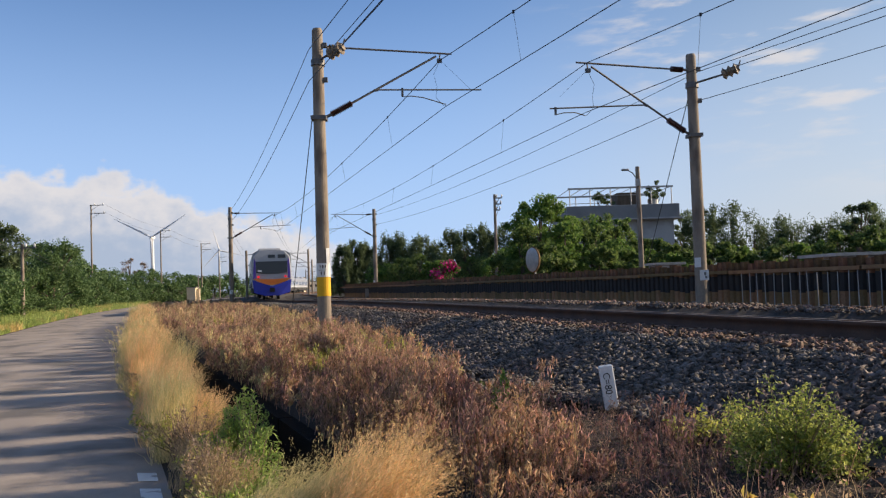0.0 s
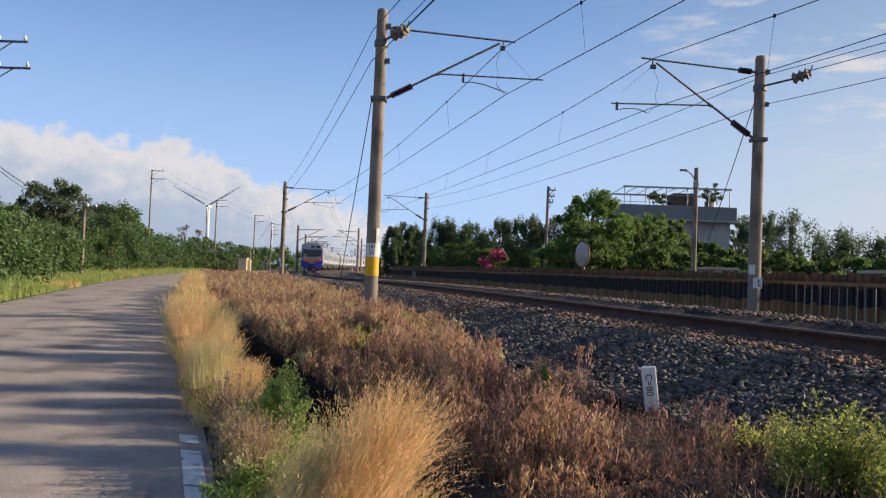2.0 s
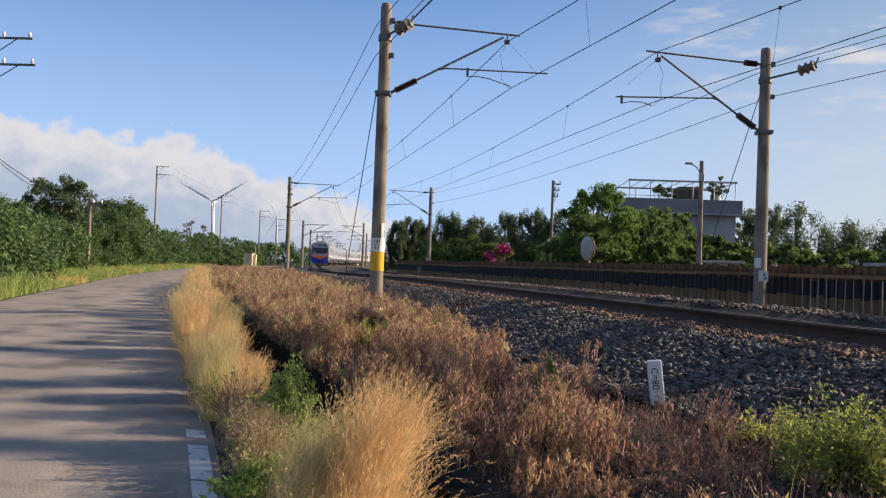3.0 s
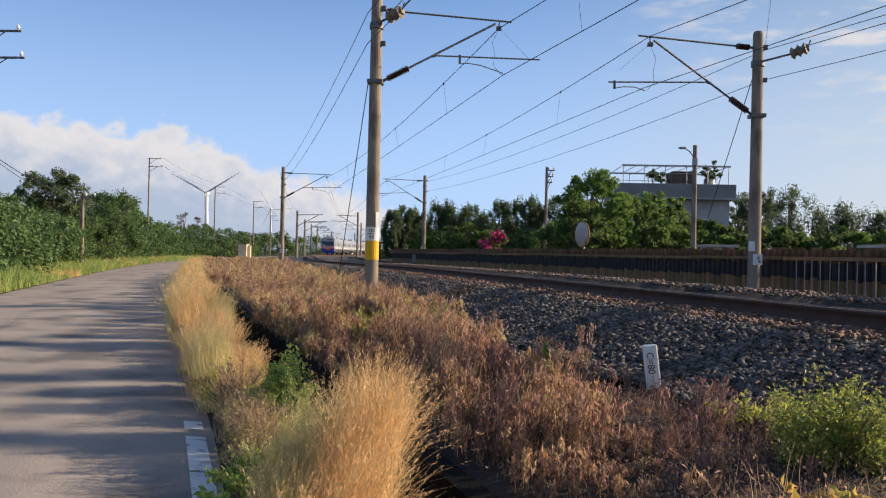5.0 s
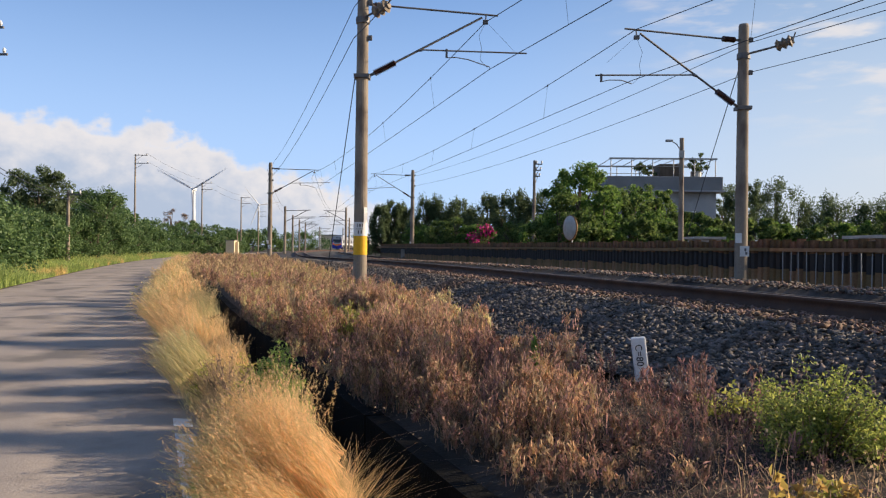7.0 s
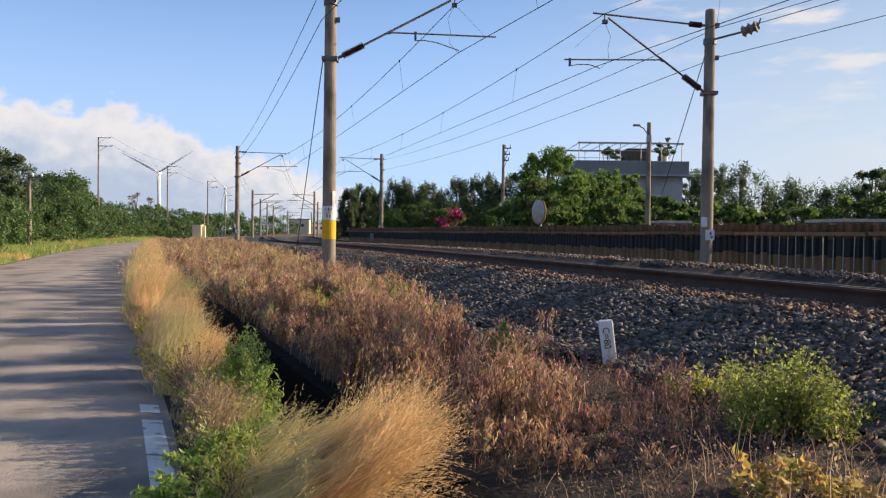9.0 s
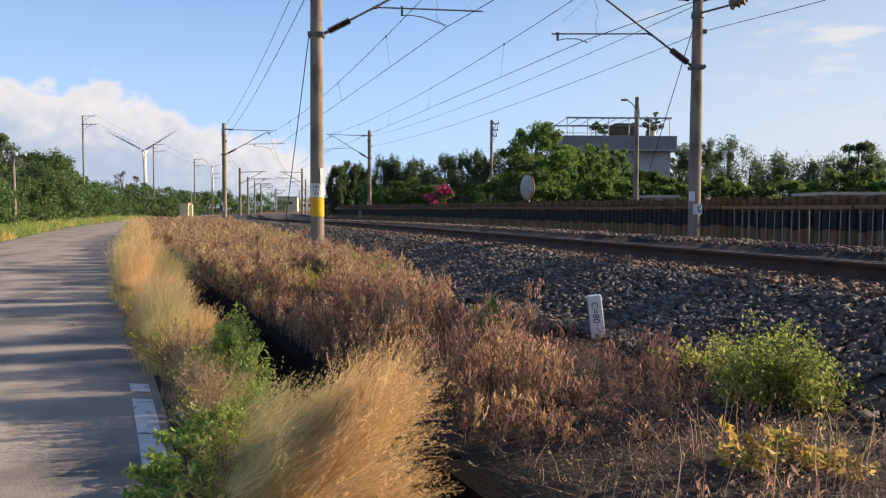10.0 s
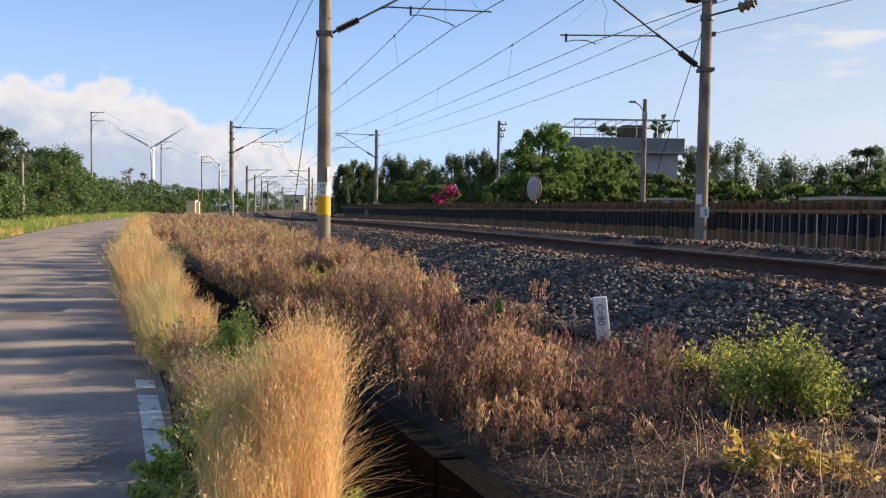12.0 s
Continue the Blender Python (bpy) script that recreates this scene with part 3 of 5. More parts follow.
def overhead():
    ends = {1: [(-15.2 - 7.0, 112, 0), (-0.2155 * 148, 148, 0), (-0.2071 * 186, 186, 0)], 2: [(-0.1484 * 128, 128, 0), (-0.1441 * 172, 172, 0)]}
    for row, way, k in ((MAST_L, ACROSS, 1), (MAST_R, -ACROSS, 2)):
        mess, cont = on_mast(row, way, 3.4, 7.74 if k == 1 else 7.97), on_mast(row, way, 3.54, 6.46 if k == 1 else 6.55)
        for x, y, _ in ends[k]:
            off = 3.3 if k == 1 else -3.3
            mess.append(Vector((x + off, y, 6.9)))
            cont.append(Vector((x + off, y, 5.9)))
        wire("messenger_wire", list(zip(mess, mess[1:])), 0.011, "thin dark messenger wire over the track", 0.55)
        wire("contact_wire", list(zip(cont, cont[1:])), 0.010, "thin dark contact wire over the track", 0.04)
        hung = thing("dropper_wires", "thin droppers between messenger and contact wire", "overhead wire", group="overhead wires")
        for (p, q), (a0, b0) in zip(list(zip(mess, mess[1:]))[:2], zip(cont, cont[1:])):
            top, low = sag_line(p, q, 0.55, 50), sag_line(a0, b0, 0.04, 50)
            for i in (7, 17, 26, 36, 45):
                s, t = top[i], low[i]
                d = part("dropper", Geo().rod(s, t, 0.005, n=3), M["wire"], hung)
                part("clip", Geo().box(s, (0.05, 0.05, 0.07)), M["wire"], d)
    # feeders on the outer sides of the masts
    for u, z in ((-0.24, 7.82), (-0.24, 7.0)):
        p = on_mast(MAST_L, ACROSS, u, z) + [Vector((-25.5, 112, z - 0.6))]
        wire("feeder_wire", list(zip(p, p[1:])), 0.010, "dark feeder wire along the masts", 0.5)
    for u, z in ((0.45, 7.98), (0.62, 7.98)):
        p = on_mast(MAST_L[:2], ACROSS, u, z)
        wire("feeder_wire", list(zip(p, p[1:])), 0.010, "dark feeder wire along the masts", 0.4)
    for u, z in ((-0.24, 7.9), (-0.24, 7.05)):
        p = on_mast(MAST_R, -ACROSS, u, z)
        wire("feeder_wire", list(zip(p, p[1:])), 0.010, "dark feeder wire along the masts", 0.4)
    p = on_mast(MAST_R[:2], -ACROSS, -1.42, 8.08)
    wire("feeder_wire", [(p[0], p[1])], 0.012, "dark return wire ending at the barrel insulator", 0.35)
    wire("stay_wire", [((-2.93, 21.05, 6.0), (-5.33, 31.0, 0.42))], 0.016, "taut steel stay wire of a mast", 0)
    wire("stay_wire", [((7.8, 23.1, 6.72), (9.9, 37.5, 0.6))], 0.014, "taut steel stay wire of a mast", 0)


overhead()


# ---------------------------------------------------------------- kilometre and cant posts
def cant_post():
    ob = thing("cant_post", "short white concrete post marked C=80 in the ballast", "track marker", pose(1.50, 6.55, 0.20, 0, -7, -9))
    part("post", Geo().box((0, 0, 0.24), (0.115, 0.1, 0.72)), M["white"], ob, bevel=0.008)
    part("base", Geo().box((0, 0, 0.10), (0.122, 0.106, 0.30)), M["black"], ob, "black painted foot", bevel=0.008)
    txt = bpy.data.curves.new("letters", "FONT")
    txt.body, txt.size, txt.align_x, txt.align_y, txt.extrude = "C=80", 0.078, "CENTER", "CENTER", 0.002
    tmp = new("letters_tmp", txt)
    bpy.context.view_layer.update()
    me = bpy.data.meshes.new_from_object(tmp.evaluated_get(bpy.context.evaluated_depsgraph_get()))
    bpy.data.objects.remove(tmp)
    put("lettering", me, M["black"], pose(-0.008, -0.0525, 0.46, 90, 90, 0), ob, "black letters C=80, reading downwards")


cant_post()


# ---------------------------------------------------------------- sheet-pile wall
def pile_wall():
    ob = tagged(new("pile_wall"), "rusty sheet-pile wall with black band and ochre beam", "retaining wall", kind="structure")
    fx = lambda y: 16.5 - 0.31 * y
    A = Vector((1, 0, 0))
    ys = np.arange(8.0, 80, 0.268)
    g = Geo()
    w = 0.27
    zs = (0, 0.78, 1.25, 1.62)
    for z0, z1 in zip(zs, zs[1:]):
        d = 0.004 if z0 == 0.78 else 0.0
        g.add([(-w / 2, 0.05 - d, z0), (-w * 0.3, -0.05 - d, z0), (w * 0.3, -0.05 - d, z0), (w / 2, 0.05 - d, z0), (-w / 2, 0.05 - d, z1), (-w * 0.3, -0.05 - d, z1), (w * 0.3, -0.05 - d, z1), (w / 2, 0.05 - d, z1),
               (-w / 2, 0.09, z0), (w / 2, 0.09, z0), (-w / 2, 0.09, z1), (w / 2, 0.09, z1)],
              [(0, 1, 5, 4), (1, 2, 6, 5), (2, 3, 7, 6), (4, 5, 6, 7, 11, 10), (9, 8, 10, 11), (3, 9, 11, 7), (8, 0, 4, 10)])
    me = g.mesh("pile")
    for mt in ("beam", "tar", "pile"):
        me.materials.append(M[mt])
    me.polygons.foreach_set("material_index", [z for z in (0, 1, 2) for _ in range(7)])
    rz = math.degrees(math.atan2(1, -0.31)) - 180
    rn = random.Random(11)
    for y in ys:
        p = new("pile", me)
        p.parent = ob
        p.matrix_basis = pose(fx(y), y, 0.24 + rn.uniform(-0.05, 0.05), rn.uniform(-0.6, 0.6), rn.uniform(-0.8, 0.8), rz + rn.uniform(-2, 2))
    along = Vector((-0.31, 1, 0)).normalized()
    out = Vector((-along.y, along.x, 0))
    y = 8.0
    while y < 80:
        ln = rn.uniform(4.5, 6.5)
        c = Vector((fx(y + ln * 0.47), y + ln * 0.47, 0)) + out * 0.10
        part("waler", Geo().box((0, 0, 0), (0.09, ln * 0.985, 0.10)), M["beam"], ob, "ochre horizontal beam", at=pose(c.x, c.y, 1.58 + rn.uniform(-0.015, 0.015), 0, 0, rz + 90))
        y += ln * along.y
    for y in np.arange(9.0, 23.5, 0.31):
        c = Vector((fx(y), y, 0)) + out * 0.12
        part("rod", Geo().rod((0, 0, 0.4), (0, 0, 1.53), 0.013, n=6), M["galv"], ob, "pale steel rod", at=pose(c.x, c.y, rn.uniform(-0.03, 0.03), rn.uniform(-1, 1), rn.uniform(-1, 1)))


pile_wall()


# ---------------------------------------------------------------- foliage
def leaves(rng_, centres, size, aspect=0.5, droop=0.0, along=None):
    """Small folded leaves at the centres, as points and triangles; along: the way that they point."""
    n = len(centres)
    u = rng_.normal(size=(n, 3))
    if along is not None:
        u = u * 0.38 + along
    u[:, 2] -= droop
    u /= np.linalg.norm(u, axis=1)[:, None]
    w = np.cross(u, rng_.normal(size=(n, 3)))
    w /= np.linalg.norm(w, axis=1)[:, None] + 1e-9
    h = np.cross(u, w)
    s = size * rng_.uniform(0.6, 1.35, (n, 1))
    a_, b_ = u * s, w * s * aspect * 0.5
    fold = h * s * 0.12
    V = np.stack([centres - a_ * 0.5, centres + b_ + fold, centres + a_ * 0.5, centres - b_ + fold], 1).reshape(-1, 3)
    k = np.arange(n)[:, None] * 4
    F = np.concatenate([k + np.array([0, 1, 2]), k + np.array([0, 2, 3])], 0)
    return V, F


def crown_points(rng_, h, r, lobes, n, low=0.3, spiky=0.0, lump=1.0, dome=False):
    """Points in an uneven cloud of clumps between low*h and h."""
    pts = []
    cs = []
    for i in range(lobes):
        a_ = rng_.uniform(0, math.tau)
        f = rng_.uniform(0, 1)
        z = h * (low + (1 - low) * f * 0.88)
        taper = math.sqrt(max(0.04, 1 - ((f - 0.42) / 0.62) ** 2)) if dome else 1.0 - 0.75 * max(0, f - 0.35) / 0.65
        reach = r * taper * math.sqrt(rng_.uniform(0.1, 1))
        cs.append((reach * math.cos(a_), reach * math.sin(a_), z))
    sizes = rng_.uniform(0.18, 0.42, lobes) * r * lump
    pick = rng_.integers(0, lobes, n)
    d = rng_.normal(size=(n, 3))
    d /= np.linalg.norm(d, axis=1)[:, None]
    rad = sizes[pick] * np.where(rng_.uniform(0, 1, n) < 0.95, rng_.uniform(0.3, 1.06, n), rng_.uniform(1.0, 1.22, n))
    P = np.array(cs)[pick] + d * rad[:, None] * np.array([1, 1, 0.8 + spiky])
    return P, cs


def tree(x, y, z, h, r, seed, kind_, label, category="tree", n=2600, size=0.22, name="tree", lobes=26, low=0.25, aspect=0.55, spiky=0.0, group="", petals=0, lump=0.85, lift=0.0, dome=False):
    rng_ = np.random.default_rng(seed)
    ob = thing(name, label, category, pose(x, y, z), group)
    P, cs = crown_points(rng_, h, r, lobes, n, low, spiky, lump, dome)
    V, F = leaves(rng_, P, size, aspect, -lift)
    g = Geo()
    top = Vector((rng_.uniform(-0.1, 0.1) * r, rng_.uniform(-0.1, 0.1) * r, h * 0.72))
    g.lathe((0, 0, -0.3), top, [(0, 0.035 * h), (0.1, 0.026 * h), (0.5, 0.017 * h), (1, 0.006 * h)], 8)
    for c in cs[:12]:
        f = min(max(c[2] / h * 0.6, 0.12), 0.6)
        s = Vector((0, 0, -0.3)).lerp(top, f)
        m_ = s.lerp(Vector(c), 0.5) + Vector((0, 0, 0.06 * h))
        g.rod(s, m_, 0.010 * h, 0.007 * h, 5).rod(m_, c, 0.007 * h, 0.003 * h, 5)
    part("trunk", g, M["bark"], ob)
    part("crown", grid_mesh("crown", V, F), M[kind_], ob)
    if petals:
        sel = P[(P[:, 0] - 0.0) ** 2 + (P[:, 2] - h * 0.65) ** 2 < (r * 0.8) ** 2][:petals]
        V, F = leaves(rng_, sel + rng_.normal(size=sel.shape) * 0.12 + np.array([-0.2, -0.35, 0.1]), size * 0.9, 0.9)
        part("blossom", grid_mesh("blossom", V, F), M["petal"], ob, "magenta bougainvillea bracts")
    return ob


def woods():
    rn = random.Random(21)
    # behind the pile wall: casuarinas at the back, shrubs and broadleaves before them
    back = [(-0.103, 96, 0.052, 2.4), (-0.088, 97, 0.060, 2.3), (-0.07, 98, 0.055, 2.6), (-0.048, 92, 0.066, 2.6), (-0.03, 92, 0.066, 2.5), (-0.008, 90, 0.060, 2.7), (0.012, 88, 0.050, 2.6), (0.03, 86, 0.068, 2.2),
            (0.05, 84, 0.070, 2.4), (0.066, 82, 0.075, 2.2), (0.088, 80, 0.070, 2.6), (0.335, 62, 0.090, 1.6), (0.356, 60, 0.101, 1.5), (0.385, 58, 0.098, 2.0), (0.41, 58, 0.086, 2.2), (0.435, 56, 0.076, 2.3),
            (0.465, 55, 0.068, 2.4), (0.50, 54, 0.066, 2.4), (0.53, 53, 0.072, 2.3), (0.575, 52, 0.085, 2.3), (0.615, 51, 0.085, 2.4), (0.66, 50, 0.09, 2.5)]
    for i, (az, y, el, r) in enumerate(back):
        h = EYE + el * y - 0.5 + 0.3
        dark, thin = i < 3, az > 0.32
        tree(az * y, y, 0.5, h * (0.94 if thin else 1.0), r * (1.0 if dark else 1.1), 100 + i, "casuarina", "dark feathery casuarina tree behind the wall", n=11000 if dark else 5200 if thin else 7500, size=0.26 if thin else 0.34, aspect=0.2,
             lobes=40 if thin else 60, low=0.08, spiky=0.7 if thin else 1.3, lump=0.62 if thin else 0.5, lift=0.5, group="trees behind the wall")
    mid = [(-0.055, 84, 0.028, 1.9), (-0.03, 80, 0.036, 2.0), (-0.012, 78, 0.040, 2.0), (0.008, 76, 0.032, 1.8), (0.06, 72, 0.035, 2.0), (0.08, 70, 0.03, 1.8),
           (0.10, 60, 0.045, 2.0), (0.125, 62, 0.055, 2.0), (0.205, 56, 0.072, 1.9), (0.235, 54, 0.058, 1.7), (0.215, 50, 0.042, 1.6), (0.255, 52, 0.034, 1.5), (0.285, 52, 0.036, 1.3), (0.305, 50, 0.045, 1.3),
           (0.118, 51, 0.078, 1.9), (0.172, 51, 0.078, 1.8), (0.145, 49, 0.05, 2.0), (0.182, 57, 0.082, 1.8), (0.212, 60, 0.09, 1.8), (0.24, 58, 0.08, 1.7), (0.268, 57, 0.052, 1.5), (0.16, 50, 0.05, 1.9), (0.29, 56, 0.05, 1.3), (0.222, 66, 0.088, 1.7), (0.245, 64, 0.086, 1.6), (0.275, 62, 0.052, 1.5), (0.262, 49, 0.03, 1.3), (0.312, 47, 0.028, 1.2), (0.33, 50, 0.034, 1.4), (0.365, 48, 0.043, 1.5), (0.39, 48, 0.035, 1.4), (0.42, 47, 0.03, 1.4), (0.455, 46, 0.047, 1.5), (0.49, 45, 0.042, 1.5), (0.52, 44, 0.05, 1.6), (0.56, 44, 0.055, 1.6), (0.60, 43, 0.05, 1.7)]
    for i, (az, y, el, r) in enumerate(mid):
        h = EYE + el * y - 0.5 + 0.2
        tree(az * y, y, 0.5, h, r, 200 + i, "shrub" if i % 3 else "broad", "leafy green shrub behind the pile wall", "shrub", n=5200, size=0.20, name="shrub", lobes=44, low=0.05, lump=0.65, dome=True, group="shrubs behind the wall")
    tree(0.026 * 66, 66, 0.5, 2.9, 2.0, 300, "shrub", "bougainvillea shrub with magenta blossom", "shrub", n=2200, size=0.22, name="bougainvillea", lobes=22, low=0.05, petals=420)
    tree(0.142 * 53, 53, 0.5, 7.3, 2.45, 301, "broad", "bright green broadleaf tree with full crown", n=21000, size=0.18, lobes=70, low=0.12, lump=0.75, dome=True)
    tree(0.165 * 54, 54, 0.5, 6.2, 1.9, 304, "broad", "bright green broadleaf tree with full crown", n=9000, size=0.18, lobes=50, low=0.1, lump=0.72, dome=True)
    tree(0.548 * 50, 50, 0.5, 6.0, 1.2, 302, "casuarina", "slim broadleaf tree with high open crown", n=2600, size=0.2, lobes=14, low=0.55, dome=True)
    tree(0.325 * 80, 80, 0.5, 8.6, 1.7, 303, "casuarina", "dark tree beside the house", n=4500, size=0.28, lobes=30, low=0.2, aspect=0.25)
    for i, (x, y, h, r) in enumerate(((21.4, 75.6, 2.1, 0.75), (22.3, 76.2, 2.7, 0.7), (16.4, 75.4, 1.5, 0.8), (17.4, 75.6, 1.3, 0.6))):
        tree(x, y, 8.33, h, r, 320 + i, "casuarina", "small dark potted tree on the house roof", n=700, size=0.22, name="potted_tree", lobes=14, low=0.3, aspect=0.4, group="trees on the roof")
    # slim tall casuarinas, out of view, added so that their shadows cross the lane
    for i, (x, y, h, r) in enumerate(((24, 18.6, 15, 0.75), (24.5, 15.4, 14, 0.55), (23.5, 14.3, 12.5, 0.6), (25, 20.6, 13, 0.45), (26, 12.6, 14, 0.6), (24, 24.3, 14.0, 0.35))):
        tree(x, y, 0.5, h, r, 340 + i, "casuarina", "tall slim casuarina out of view, added to shade the lane", n=2600, size=0.45, lobes=44, low=0.1, aspect=0.25, group="trees behind the wall")
    # the hedge along the lane
    side = spline([(15, -17.0), (30, -22.0), (60, -33.5), (95, -43.0), (126, -49.5), (145, -48.5), (165, -45.5)])
    # skyline of the hedge: bearing and rise
    bearing = [-0.70, -0.609, -0.56, -0.508, -0.491, -0.466, -0.444, -0.421, -0.39, -0.377, -0.356, -0.316, -0.29]
    height = [0.080, 0.073, 0.066, 0.060, 0.066, 0.073, 0.064, 0.046, 0.036, 0.025, 0.035, 0.032, 0.028]
    i = 0
    for y in np.arange(20, 162, 4.2):
        for back_ in (0, 1):
            x = side(y) + 1.2 - back_ * rn.uniform(4.0, 5.5) + rn.uniform(-0.8, 0.8)
            h = (EYE + float(np.interp(x / y, bearing, height)) * y) * (rn.uniform(0.55, 0.88) if not back_ else rn.uniform(0.93, 1.06))
            tree(x, y + rn.uniform(-1, 1), 0, h, rn.uniform(2.3, 3.2), 400 + i, "hedge", "dense green tree in the roadside hedgerow", n=7500 if y < 70 else 4200 if y < 100 else 2400, size=0.19 if y < 70 else 0.24 if y < 100 else 0.3, lobes=36, low=0.02, lump=0.85, aspect=0.6, dome=True, group="hedgerow trees")
            i += 1
    tree(-0.541 * 63, 63, 0, 8.25, 2.5, 640, "casuarina", "tall dark spreading tree over the hedgerow", n=13000, size=0.24, lobes=50, low=0.4, aspect=0.42, lump=0.8, dome=True)
    tree(-0.463 * 72, 72, 0, 7.0, 3.1, 641, "hedge", "broad round-crowned tree in the hedgerow", n=12000, size=0.2, lobes=60, low=0.1, lump=0.7, dome=True, group="hedgerow trees")
    # far copse beyond the lane and the yard
    for i, (az, y, h, r) in enumerate([(-0.285, 215, 6, 5), (-0.265, 220, 6, 5), (-0.245, 230, 7, 5), (-0.225, 300, 7, 7), (-0.205, 320, 8, 7), (-0.185, 420, 11, 9), (-0.165, 480, 9, 9), (-0.14, 480, 9, 9), (-0.30, 190, 6, 5)]):
        tree(az * y, y, 0, h, r, 460 + i, "hedge", "distant dark green tree clump", n=2200, size=0.6, lobes=24, low=0.02, group="far trees")
    for az, y, h in ((-0.37, 220, 13), (-0.355, 223, 12.0)):
        tree(az * y, y, 0, h * 0.93, 3.4, int(y) + 7, "greyweed", "bare twiggy tree top above the hedge", n=700, size=0.7, lobes=10, low=0.5, aspect=0.08)


woods()
# ---------------------------------------------------------------- ballast stones
def stones(name, n, u0, u1, y0, y1, seed, material, size=0.055, track=TRACK_1, lift=0.0, top_only=False):
    """Loose stones on the bank beside a track between offsets u0 and u1 of its middle line."""
    rng_ = np.random.default_rng(seed)
    base = np.array([(1, 0, 0), (-1, 0, 0), (0, 1, 0), (0, -1, 0), (0, 0, 1), (0, 0, -1)], float)
    tri = np.array([(0, 2, 4), (2, 1, 4), (1, 3, 4), (3, 0, 4), (2, 0, 5), (1, 2, 5), (3, 1, 5), (0, 3, 5)])
    y = y0 + (y1 - y0) * rng_.uniform(0, 1, n) ** 1.7
    u = rng_.uniform(u0, u1, n)
    mid = mid_1 if track is TRACK_1 else mid_2
    x = np.array([mid(v) for v in y]) + u * 1.047
    top = np.array([rail_z(track, v) for v in y]) - 0.20
    f = np.clip((u + 2.75) / 1.25, 0, 1)
    z = np.where(u < -1.5, 0.44 + (top - 0.44) * f, top)
    if not top_only:
        z = np.where(u > 1.6, top - (u - 1.6) * 0.45, z)
    z = z + lift
    S = size * rng_.uniform(0.45, 1.35, (n, 1, 1)) * rng_.uniform(0.6, 1.25, (n, 1, 3)) * np.array([1.2, 1.0, 0.48])
    q = rng_.normal(size=(n, 4)) * np.array([1, 0.22, 0.22, 1])
    q /= np.linalg.norm(q, axis=1)[:, None]
    a_, b_, c_, d_ = q.T
    R = np.stack([1 - 2 * (c_**2 + d_**2), 2 * (b_ * c_ - a_ * d_), 2 * (b_ * d_ + a_ * c_), 2 * (b_ * c_ + a_ * d_), 1 - 2 * (b_**2 + d_**2), 2 * (c_ * d_ - a_ * b_),
                  2 * (b_ * d_ - a_ * c_), 2 * (c_ * d_ + a_ * b_), 1 - 2 * (b_**2 + c_**2)], 1).reshape(n, 3, 3)
    pts = (base[None] + rng_.uniform(-0.35, 0.35, (n, 6, 3))) * S
    pts = np.einsum("nij,nkj->nki", R, pts) + np.stack([x, y, z + rng_.uniform(-0.005, 0.035, n)], 1)[:, None]
    F = (np.arange(n)[:, None, None] * 6 + tri[None]).reshape(-1, 3)
    ob = put(name, grid_mesh(name, pts.reshape(-1, 3), F), material)
    return tagged(ob, "loose grey and brown crushed ballast stones" if material is M["ballast"] else "rust-tinted ballast stones along the rail", "ballast stones", kind="stuff")


stones("ballast_stones", 44000, -2.95, -0.7, 4.5, 24, 1, M["ballast"], 0.035)
stones("ballast_stones", 10000, -2.9, -0.7, 21, 65, 2, M["ballast"], 0.045)
stones("rusty_stones", 8000, -1.35, -0.6, 3.5, 34, 3, M["rust_stone"], 0.033, lift=0.04)
stones("ballast_stones", 4500, -2.2, 2.6, 8, 50, 9, M["ballast"], 0.05, track=TRACK_2, top_only=True)
stones("ballast_stones", 4000, -2.9, 2.0, -9, 4.6, 12, M["ballast"], 0.046)
stones("ballast_stones", 1800, -3.5, -2.6, 7.0, 18, 8, M["ballast"], 0.036)
stones("rusty_stones", 7000, -0.45, 2.1, 5, 40, 4, M["rust_stone"], 0.034)
stones("ballast_stones", 5000, 0.62, 1.5, 5, 60, 6, M["ballast"], 0.036)
stones("ballast_stones", 6000, 1.3, 2.3, 5, 50, 10, M["ballast"], 0.036, lift=0.17, top_only=True)
stones("rusty_stones", 3500, 1.3, 2.2, 5, 50, 11, M["rust_stone"], 0.034, lift=0.18, top_only=True)


# ---------------------------------------------------------------- sleepers
def sleepers():
    me = Geo().box((0, 0, 0), (2.1, 0.24, 0.16), taper=0.94).mesh("sleeper", 0.012)
    me.materials.append(M["sleeper"])
    for track in (TRACK_1, TRACK_2):
        pts = [p for p in arc_line(LINE_1 if track is TRACK_1 else LINE_2, 0.66) if -9 < p.y < 90]
        for p, q in list(zip(pts, pts[1:]))[:110]:
            ob = new("sleeper", me)
            w = q - p
            ob.matrix_basis = pose(p.x, p.y, rail_z(track, p.y) - 0.275, 0, 2, math.degrees(math.atan2(w.y, w.x)) - 90)
            tagged(ob, "grey concrete sleeper bedded in ballast", "sleeper", "sleepers", "structure")


sleepers()


